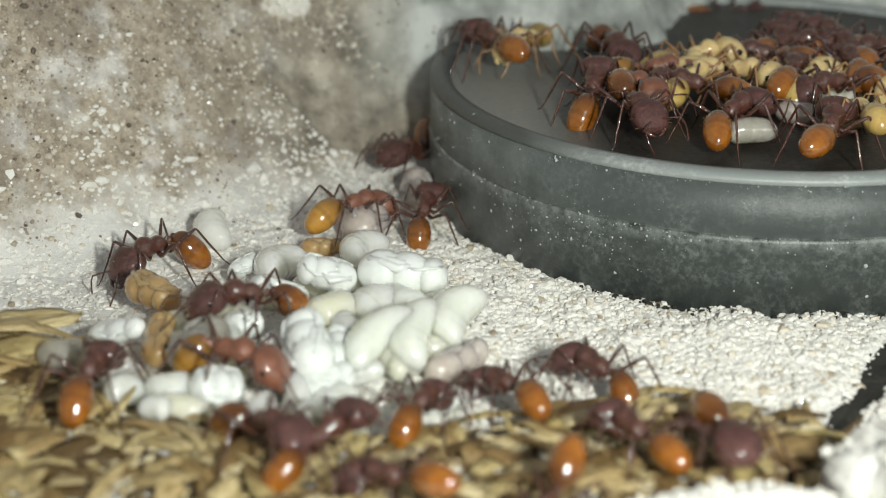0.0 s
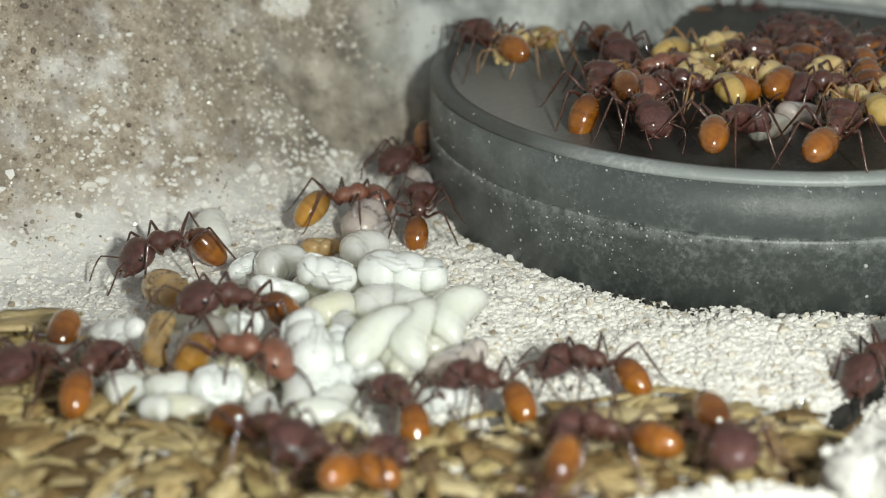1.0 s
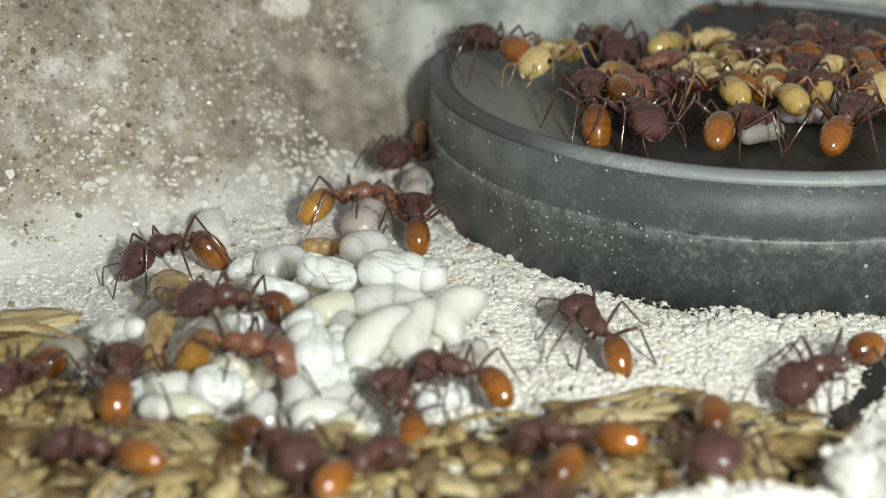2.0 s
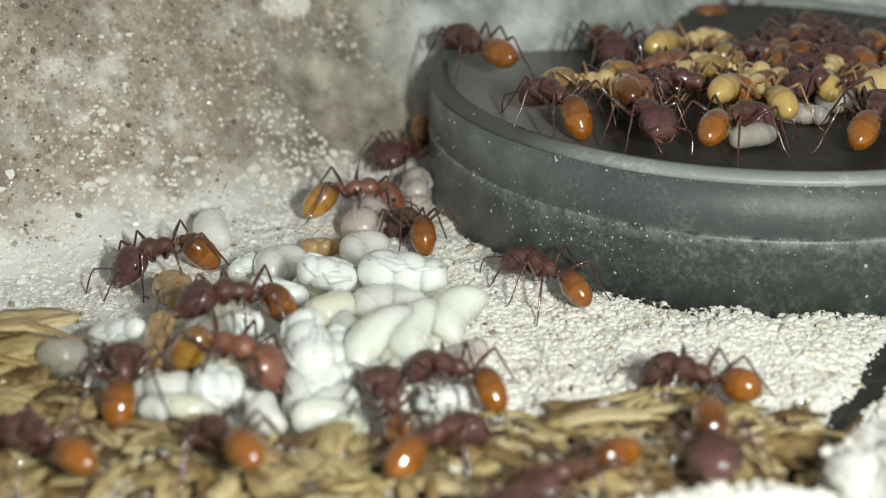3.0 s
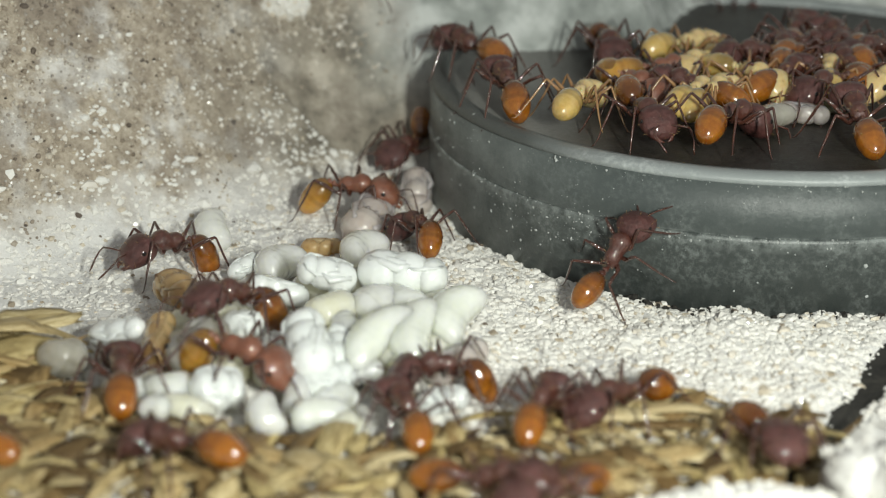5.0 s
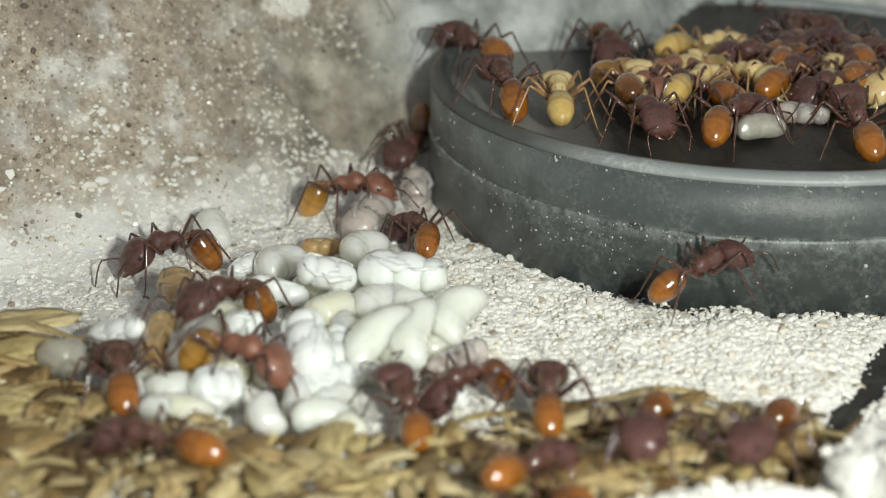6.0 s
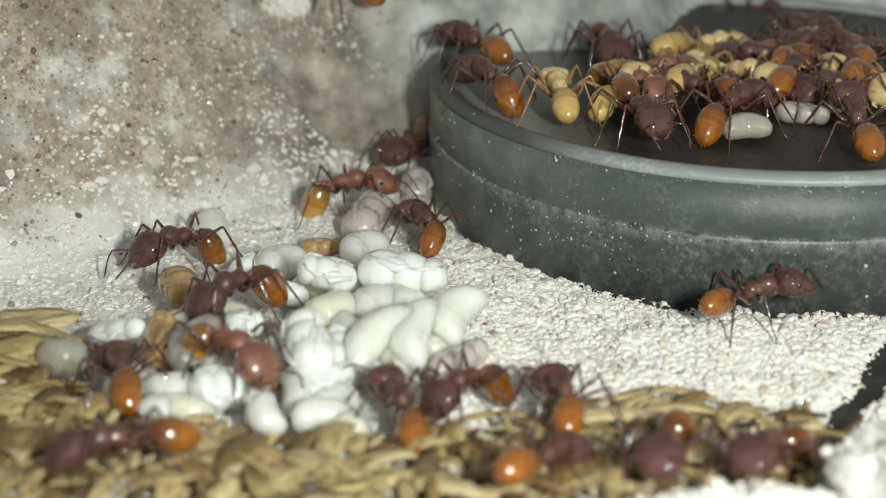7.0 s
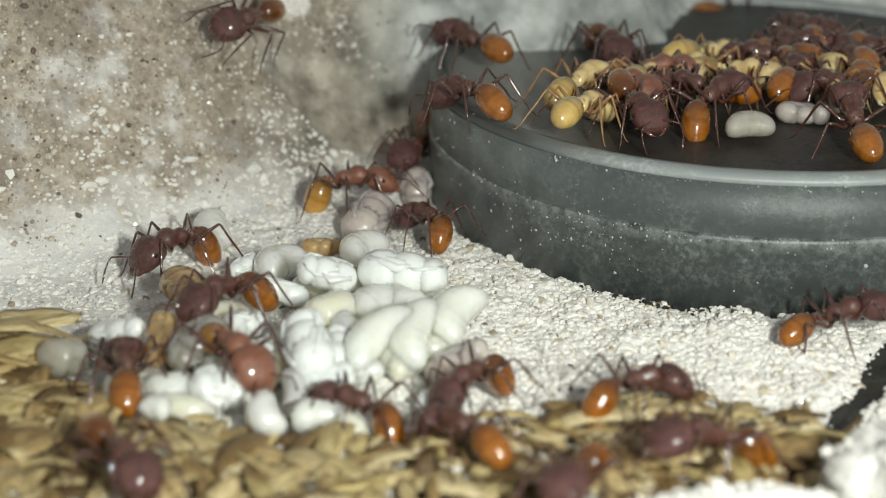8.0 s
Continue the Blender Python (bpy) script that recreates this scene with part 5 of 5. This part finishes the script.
    bend(worker_m, [(0, 12, 17, -1, -10), (0.5, 11, 17, -1, -10), (1, 10, 20, -1, -10), (1.5, 5, 23, 0, -11), (3, 3, 18, 0, -10), (3.5, 24, 7, -2, -8), (4, 17, 4, -1, -9), (4.5, 17, 4, -2, -10), (6, 0, 2, 0, -8), (6.5, -4, -4, 0, -8), (7, -6, -11, 0, -8), (7.5, 1, -34, -1, -4), (8, -5, -32, 0, -4)])
    rows = [(0, at(10.94, 83.48, 1.14, 1, -1, 122)), (0.5, at(10.78, 83.67, 1.13, 0, 7, 113)), (1, at(9.55, 83.61, 1.04, -1, 4, 150)),
            (1.5, at(8.36, 84.16, 0.92, -1, 3, 150)), (1.7, at(7.60, 83.69, 0.86, -1, 8, 146)), (2.8, at(7.32, 81.15, 0.99, 2, 4, -140)),
            (3, at(7.34, 79.22, 0.92, 1, 3, -145)), (3.5, at(6.79, 78.77, 0.80, -2, -1, -157)), (4, at(8.22, 78.07, 0.94, -7, 19, 143)),
            (4.5, at(7.75, 77.83, 0.84, -6, 21, 137)), (4.60, at(7.09, 77.77, 0.79, 3, 6, 177)), (4.7, at(6.43, 77.72, 0.73, 0, -11, -145)),
            (6, at(4.65, 74.47, 0.79, -0, -7, -134)), (6.5, at(3.99, 71.52, 1.10, -0, -16, -134)), (7, at(3.66, 71.09, 1.10, -0, -17, -134)),
            (8, at(3.42, 70.95, 1.08, -0, -16, -134))]
    walk(worker_n, rows)
    gait(worker_n, rows)
    rows = [(0, at(-10.16, 83.82, 1.03, -6, -12, -44)), (0.5, at(-9.90, 83.59, 1.03, -6, -12, -41)), (1, at(-10.23, 83.41, 1.08, -5, -9, -43)),
            (1.5, at(-9.95, 84.12, 0.97, -7, -11, -37)), (1.7, at(-10.06, 84.40, 0.94, -7, -13, -44)), (2.1, at(-9.16, 81.45, 1.07, 2, -9, -54)),
            (2.30, at(-9.79, 82.32, 1.09, -5, 1, 22)), (2.5, at(-10.41, 83.19, 1.11, 3, 10, 98)), (2.8, at(-11.40, 82.45, 1.14, -2, 13, 116)),
            (3, at(-11.98, 82.17, 1.10, -3, 16, 119)), (3.5, at(-11.18, 80.98, 1.07, 0, 21, 121)), (4, at(-13.13, 81.85, 0.97, -2, 18, 146)),
            (4.5, at(-14.80, 81.96, 0.81, -0, 8, 151)), (4.7, at(-14.84, 82.34, 0.80, -1, 8, 151)), (6, at(-16.33, 82.81, 0.87, -1, 4, 157)),
            (6.5, at(-19.20, 82.62, 0.89, -1, -2, -175)), (7, at(-18.43, 82.42, 0.93, -0, -2, -159)), (7.5, at(-18.39, 81.65, 0.94, -0, -6, -140)),
            (7.75, at(-18.20, 81.47, 0.94, 1, -3, -98)), (8, at(-18.02, 81.29, 0.95, 3, -1, -56))]
    walk(worker_o, rows)
    gait(worker_o, rows)
    rows = [(0, at(-31.92, 93.03, 1.26, -1, -11, -103)), (0.5, at(-30.08, 92.46, 0.99, -1, -13, -104)), (1, at(-25.48, 93.02, 0.79, -2, -14, -114)),
            (1.5, at(-25.27, 91.69, 0.69, 0, -16, -112)), (3, at(-30.76, 90.23, 0.81, 0, -17, -108)), (3.5, at(-32.57, 90.64, 1.09, -6, -12, -119)),
            (8, at(-32.87, 90.57, 1.11, -5, -12, -118))]
    walk(worker_p, rows)
    gait(worker_p, rows)
    bend(worker_p, [(0, 10, 13, -1, -7), (0.5, 11, 14, -1, -8), (1, 24, 30, -3, -9), (1.5, 5, 8, 0, -8), (3, 0, -2, 0, -8)])
    rows = [(0, at(-2.40, 78.35, 0.96, 0, 15, 145)), (0.5, at(-4.29, 78.71, 0.94, 1, 15, 142)), (1, at(-6.25, 80.35, 1.21, 1, 0, 148)),
            (1.5, at(-9.03, 79.85, 1.06, 1, 7, 148)), (1.7, at(-13.66, 80.82, 0.97, 1, 7, 156)), (2.8, at(-22.78, 82.29, 0.99, -2, -2, 136)),
            (3, at(-22.46, 82.66, 1.02, -2, 2, 137)), (3.5, at(-21.58, 82.82, 0.97, -2, 1, 155)), (4, at(-22.64, 82.49, 1.01, -3, 11, 152)),
            (4.5, at(-25.21, 82.15, 0.89, 1, 11, 153)), (4.7, at(-25.97, 81.96, 0.91, 4, 11, 151)), (6, at(-28.94, 80.97, 1.32, 2, 12, 155)),
            (8, at(-29.23, 80.99, 1.32, 1, 13, 155))]
    walk(worker_q, rows)
    gait(worker_q, rows)
    rows = [(0, at(5.68, 75.80, 0.82, 0, -0, -109)), (0.5, at(5.66, 76.12, 0.82, -0, -2, -109)), (1, at(5.52, 76.21, 0.83, -1, -2, -106)),
            (1.7, at(5.62, 76.67, 0.81, -1, -7, -110)), (3, at(3.93, 75.86, 0.86, 0, -18, -107)), (3.5, at(3.29, 76.17, 0.84, 0, -19, -101)),
            (4, at(2.37, 76.42, 0.76, -1, -24, -67)), (4.5, at(2.44, 77.31, 0.77, -1, -20, -55)), (6, at(4.83, 79.91, 0.86, 1, 10, 56)),
            (6.5, at(5.69, 79.51, 0.84, 0, 15, 52)), (7, at(5.63, 80.54, 0.98, 1, 11, 55)), (7.5, at(2.49, 84.10, 0.85, 0, 12, 102)),
            (8, at(1.35, 84.14, 0.95, -1, 12, 126))]
    walk(worker_r, rows)
    gait(worker_r, rows)
    bend(worker_r, [(3, -4, 8, 0, -10), (3.5, -1, 5, 0, -10), (4, 10, 6, -1, -11), (4.5, 10, 3, -1, -10), (6, -7, -2, 1, -1), (6.5, -4, 0, 1, 3), (7, -10, -8, 1, 4), (7.5, 0, -35, 0, 6), (8, 5, -42, 0, 7)])
    rows = [(0, at(4.14, 137.23, 9.40, 0, -2, 115)), (0.5, at(4.14, 137.23, 9.40, 0, -2, 115)), (1, at(4.14, 137.23, 9.40, 0, -2, 115)),
            (1.5, at(4.41, 136.35, 9.40, 0, 2, 116)), (3, at(2.69, 135.38, 9.40, -1, -2, 116)), (3.5, at(1.33, 133.82, 9.40, 0, 5, 127)),
            (4, at(1.99, 135.13, 9.40, 0, 3, 127)), (4.5, at(2.05, 135.51, 9.40, 0, 1, 124)), (6, at(2.41, 136.33, 9.40, 0, -3, 123)),
            (6.5, at(2.42, 136.30, 9.40, 0, -3, 123)), (7, at(2.48, 136.83, 9.40, 0, -1, 123)), (7.5, at(2.43, 137.24, 9.40, 0, -3, 123)),
            (8, at(2.32, 137.23, 9.40, 0, -3, 126))]
    walk(worker_s, rows)
    gait(worker_s, rows)
    bend(worker_s, [(0, 5, -4, -1, -3), (0.5, 5, -4, 0, -3), (1, 5, -4, 0, -3), (1.5, 3, -4, 0, -1), (3, 13, -2, -1, -2), (3.5, 11, -21, 1, 1), (4, 0, -14, 1, 1), (4.5, 2, -8, 0, 0), (6, -2, -3, 0, -2), (6.5, -2, -3, 0, -3), (7, -2, -9, 0, -2), (7.5, -2, -4, 0, -3), (8, -4, -3, 1, -3)])
    rows = [(0, at(11.76, 124.00, 9.40, 1, -14, 77)), (0.5, at(11.74, 123.60, 9.40, 1, -12, 77)), (1, at(11.78, 123.18, 9.40, 1, -10, 75)),
            (1.5, at(11.60, 121.00, 9.40, -1, -14, 78)), (3, at(8.77, 120.45, 9.40, 1, 4, 116)), (3.5, at(5.50, 126.32, 9.40, -2, -11, 105)),
            (4, at(5.39, 126.44, 9.40, 1, -10, 104)), (4.5, at(5.16, 125.58, 9.40, 0, -5, 102)), (6, at(4.81, 125.99, 9.40, 0, -3, 104)),
            (6.5, at(4.58, 126.80, 9.40, -1, -4, 107)), (7, at(3.72, 126.40, 9.40, -1, 1, 117)), (7.5, at(3.32, 124.23, 9.40, -1, 7, 117)),
            (8, at(2.12, 122.08, 9.40, -1, 11, 124))]
    walk(worker_t, rows)
    gait(worker_t, rows)
    bend(worker_t, [(0, -20, -43, 2, -7), (0.5, -16, -43, 1, -5), (1, -16, -45, 1, -4), (1.5, 1, -45, 0, -5), (3, 0, -50, 5, 0), (3.5, 12, -47, -1, -3), (4, -1, -41, 0, -4), (4.5, 0, -38, 0, -2), (6, -3, -42, 0, -1), (6.5, 6, -46, 0, -1), (7, 9, -52, 1, 1), (7.5, 10, -42, 0, 3), (8, 11, -39, 0, 5)])
    rows = [(0, at(14.30, 136.20, 9.40, 0, 2, -78)), (2.8, at(14.10, 136.60, 9.40, 0, 0, -82)), (4, at(13.90, 136.80, 9.40, 0, 1, -80)), (6, at(13.90, 137.00, 9.40, 0, 2, -84)), (8, at(14.00, 136.90, 9.40, 0, 0, -80))]
    walk(worker_u, rows)
    gait(worker_u, rows)
    bend(worker_u, [(0, 5, -30, 4, 0), (4, 0, -32, -6, 2), (8, 4, -30, 3, 0)])
    rows = [(0, at(28.65, 135.80, 9.40, 0, -9, 83)), (1.7, at(28.34, 134.95, 9.40, 0, -6, 82)), (3, at(28.17, 134.30, 9.40, 0, -1, 82)),
            (4.5, at(28.18, 133.40, 9.40, 0, -1, 80)), (6, at(28.40, 133.30, 9.40, 0, 1, 75)), (8, at(28.59, 134.30, 9.40, 0, -2, 79))]
    walk(worker_v, rows)
    gait(worker_v, rows)
    rows = [(0, at(14.41, 119.40, 9.40, 1, 0, -73)), (0.5, at(14.41, 119.40, 9.40, 1, 0, -73)), (1, at(14.71, 118.96, 9.40, 1, 0, -73)),
            (1.5, at(13.97, 118.38, 9.40, 1, -1, -73)), (3, at(14.86, 117.65, 9.40, 1, -1, -73)), (3.5, at(14.64, 118.38, 9.40, 1, -1, -73)),
            (4, at(14.45, 118.96, 9.40, 1, 0, -73)), (4.5, at(14.65, 117.65, 9.40, 1, -1, -73)), (6, at(14.94, 118.38, 9.40, 1, -1, -73)),
            (6.5, at(14.86, 117.65, 9.40, 1, -1, -73)), (7, at(14.64, 118.38, 9.40, 1, -1, -73)), (7.5, at(14.73, 118.38, 9.40, 1, -1, -73)),
            (8, at(14.41, 119.40, 9.40, 1, 0, -73))]
    walk(worker_w, rows)
    gait(worker_w, rows)
    bend(worker_w, [(0, -11, 9, 1, -2), (0.5, -11, 9, 1, -2), (1, -11, 9, 1, -2), (1.5, -11, 9, 1, -2), (3, -11, 9, 1, -2), (3.5, -11, 9, 1, -2), (4, -11, 9, 1, -2), (4.5, -11, 9, 1, -2), (6, -11, 9, 1, -2), (6.5, -11, 9, 1, -2), (7, -11, 9, 1, -2), (7.5, -11, 9, 1, -2), (8, -11, 9, 1, -2)])
    rows = [(0, at(21.56, 116.96, 9.40, -2, -5, 45)), (0.5, at(21.28, 116.62, 9.40, -2, -4, 41)), (1, at(20.51, 114.02, 9.40, -1, 6, 46)),
            (1.5, at(20.70, 114.17, 9.40, -1, 11, 50)), (3, at(21.07, 115.16, 9.40, -1, 8, 45)), (3.5, at(20.97, 114.05, 9.40, -2, 5, 40)),
            (4, at(20.60, 111.31, 9.40, -2, 14, 25)), (4.5, at(20.52, 114.01, 9.40, -1, 16, 34)), (6, at(21.43, 116.89, 9.40, -1, 5, 45)),
            (6.5, at(21.50, 117.97, 9.40, -1, 7, 47)), (7, at(21.93, 119.25, 9.40, 0, -6, 44)), (7.5, at(21.46, 120.64, 9.40, -2, -10, 45)),
            (8, at(20.69, 120.97, 9.40, -1, -9, 47))]
    walk(worker_x, rows)
    gait(worker_x, rows)
    bend(worker_x, [(0, 35, -22, -3, -3), (0.5, 44, -24, -4, -2), (1, 34, -21, -2, 1), (1.5, 30, -29, -2, 4), (3, 19, -23, -2, 3), (3.5, 24, -17, -3, 2), (4, 33, -22, -5, 3), (4.5, 30, -34, -2, 7), (6, 28, -33, -1, 4), (6.5, 29, -51, -1, 5), (7, 13, -33, -1, 0), (7.5, 25, -29, -2, -4), (8, 24, -47, -2, -3)])
    rows = [(0, at(27.95, 113.74, 9.40, 1, -7, 71)), (0.5, at(27.96, 113.76, 9.40, 1, -7, 71)), (1, at(28.11, 113.09, 9.40, 1, -7, 69)),
            (1.5, at(28.41, 114.47, 9.40, -1, -4, 64)), (3, at(31.74, 116.59, 9.40, 1, 0, 66)), (3.5, at(30.49, 117.34, 9.40, 0, -11, 88)),
            (4, at(30.54, 117.42, 9.40, 0, -15, 92)), (4.5, at(30.57, 117.30, 9.40, 0, -11, 92)), (6, at(30.27, 116.28, 9.40, 0, -13, 91)),
            (6.5, at(30.33, 116.66, 9.40, 0, -15, 91)), (7, at(30.23, 116.35, 9.40, 0, -17, 92)), (7.5, at(30.17, 116.35, 9.40, 0, -17, 90)),
            (8, at(30.12, 116.35, 9.40, -1, -17, 89))]
    walk(worker_y, rows)
    gait(worker_y, rows)
    bend(worker_y, [(0, -19, -1, 2, -5), (0.5, -19, -4, 2, -5), (1, -17, -4, 1, -5), (1.5, 1, -20, -1, -3), (3, -5, -24, 1, -1), (3.5, 5, -11, 2, -5), (4, 2, -9, 1, -8), (4.5, 3, -17, 0, -7), (6, 5, -11, 0, -7), (6.5, 3, -5, 0, -9), (7, 1, -1, 0, -10), (7.5, 4, -3, -1, -10), (8, 8, -3, -1, -11)])
    rows = [(0, at(27.92, 160.30, 7.28, 53, 1, 4)), (1.7, at(28.52, 160.35, 7.13, 53, -1, 4)), (3.5, at(27.62, 160.17, 7.27, 56, 11, 36)),
            (4.5, at(27.34, 159.76, 6.95, 55, 3, 36)), (6.5, at(29.10, 160.39, 7.00, 54, -3, 5)), (7, at(29.50, 160.67, 7.24, 55, -3, 10)),
            (7.5, at(29.12, 160.48, 7.11, 54, 4, 12)), (8, at(29.02, 160.44, 7.09, 52, 9, 0))]
    walk(worker_z, rows)
    gait(worker_z, rows)
    rows = [(0, at(33.81, 133.88, 9.40, 0, -2, 98)), (3, at(33.60, 133.58, 9.40, 0, -1, 96)), (6, at(33.62, 133.87, 9.40, 0, 1, 97)),
            (8, at(33.67, 133.07, 9.40, 0, 1, 97))]
    walk(worker_back, rows)
    gait(worker_back, rows)
    rows = [(0, at(21.25, 132.25, 9.40, 0, -9, 14)), (0.5, at(21.33, 132.52, 9.40, 0, -10, 13)), (1, at(21.95, 135.04, 9.40, 0, 1, 28)),
            (1.7, at(21.69, 136.31, 9.40, 0, 3, 31)), (2.8, at(20.87, 136.41, 9.40, 0, 7, 36)), (3.5, at(21.43, 137.05, 9.40, 0, 3, 27)),
            (4.5, at(20.29, 136.13, 9.40, 0, 6, 40)), (6, at(22.13, 135.66, 9.40, 0, 5, 27)), (6.5, at(23.12, 134.73, 9.40, 0, 3, 16)),
            (7, at(22.17, 135.67, 9.40, 0, 4, 19)), (8, at(22.01, 132.80, 9.40, 0, 9, 32))]
    walk(callow_a, rows)
    gait(callow_a, rows)
    rows = [(0, at(29.16, 126.49, 9.40, 0, -3, 51)), (1, at(29.36, 127.11, 9.40, 0, -2, 43)), (1.7, at(30.04, 126.86, 9.40, 0, -2, 59)),
            (3, at(30.64, 127.40, 9.40, 0, 3, 69)), (8, at(30.83, 127.74, 9.40, 0, 1, 71))]
    walk(callow_b, rows)
    gait(callow_b, rows)
    rows = [(0, at(19.85, 126.42, 9.40, 0, -4, 56)), (1, at(20.87, 125.41, 9.40, 0, 7, 114)), (1.7, at(20.86, 124.65, 9.40, 0, 6, 122)),
            (2.8, at(23.31, 124.27, 9.40, 0, 13, 52)), (3.5, at(22.65, 123.09, 9.40, 0, 8, 50)), (4.5, at(21.46, 121.57, 9.40, 0, 12, 50)),
            (6, at(15.36, 124.53, 9.40, 0, -9, 86)), (6.5, at(15.24, 125.25, 9.40, 0, -8, 77)), (7, at(14.06, 124.31, 9.40, 0, -7, 58)),
            (7.5, at(12.43, 124.18, 9.40, 0, 0, 55)), (8, at(10.84, 125.54, 9.40, 0, -1, 56))]
    walk(callow_c, rows)
    gait(callow_c, rows)
    rows = [(0, at(6.91, 138.09, 9.40, 0, -2, -119)), (1.7, at(7.92, 135.39, 9.40, 0, -4, -124)), (2.8, at(12.03, 126.02, 9.40, 0, -3, -67)),
            (3.15, at(11.47, 123.82, 9.40, -2, 0, -3)), (3.5, at(10.91, 121.62, 9.40, 0, 4, 61)), (4.5, at(10.88, 120.80, 9.40, 0, 10, 60)),
            (6, at(8.89, 122.24, 9.40, 0, -0, 89)), (6.5, at(9.45, 122.80, 9.40, 0, -4, 87)), (7, at(8.97, 123.10, 9.40, 0, -1, 95)),
            (7.5, at(10.52, 120.81, 9.40, 0, 7, 69)), (8, at(10.34, 118.23, 9.40, 0, 12, 62))]
    walk(callow_d, rows)
    gait(callow_d, rows)
    rows = [(0, at(31.12, 116.42, 9.40, 0, 15, 92)), (1, at(31.75, 119.67, 9.40, 0, 10, 99)), (1.7, at(26.28, 121.52, 9.40, 0, 11, 104)),
            (2.8, at(25.12, 122.71, 9.40, 0, 6, 105)), (3.5, at(23.29, 121.25, 9.40, 0, 3, 110)), (4.5, at(21.40, 121.26, 9.40, 0, 1, 57)),
            (6, at(19.77, 125.45, 9.40, 0, 5, 56)), (7, at(20.21, 127.05, 9.40, 0, 11, 52)), (8, at(16.42, 127.45, 9.40, 0, 7, 57))]
    walk(callow_e, rows)
    gait(callow_e, rows)
    rows = [(0, at(-3.45, 147.10, 15.84, -40, 2, 125)), (6.5, at(-4.44, 146.19, 14.54, -39, 3, 126)), (7, at(-8.00, 143.79, 13.07, -18, -3, 131)),
            (7.25, at(-10.97, 141.21, 12.18, -37, -12, -174)), (7.5, at(-13.95, 138.64, 11.30, -55, -2, -120)), (8, at(-17.60, 134.00, 13.60, -57, -3, -116))]
    walk(worker_far, rows)
    gait(worker_far, rows)
    walk(turned_pupa, [(0.0, at(-20.2, 105.6, 2.2, -20, 5, -40)), (1.0, at(-19.3, 106.0, 2.2, 5, -8, -55)), (3.0, at(-18.6, 105.6, 2.2, 0, -4, -62)), (4.5, at(-18.6, 105.9, 2.2, 8, -8, -55)), (6.0, at(-18.5, 106.2, 2.2, -5, -4, -70)), (8.0, at(-18.2, 106.4, 2.3, 5, -10, -62))])
    walk(held_larva, [(0.0, at(22.6, 115.7, 10.7, 0, 0, 8)), (1.0, at(24.0, 116.6, 10.7, 0, 0, 30)), (3.0, at(22.6, 115.6, 10.4, 0, 0, 20)), (4.0, at(25.7, 121.6, 10.7, 0, 0, 60)), (6.0, at(23.4, 116.6, 10.7, 10, 0, 12)), (7.0, at(22.4, 116.6, 10.7, 15, 0, 8)), (8.0, at(22.7, 117.0, 10.7, 20, 0, 6))])
    for n, (crowd_ant, ex, ey, turn) in enumerate(CROWD):
        rows = [(t, at(ex + 0.35 * math.sin(0.9 * t + n), ey + 0.3 * math.sin(0.7 * t + 2 * n), 9.4, 0, 4 * math.sin(t + n), turn + 14 * math.sin(0.8 * t + n * 1.7))) for t in (0, 1, 2, 3, 4, 5, 6, 7, 8)]
        walk(crowd_ant, rows)
        gait(crowd_ant, rows)


motions()
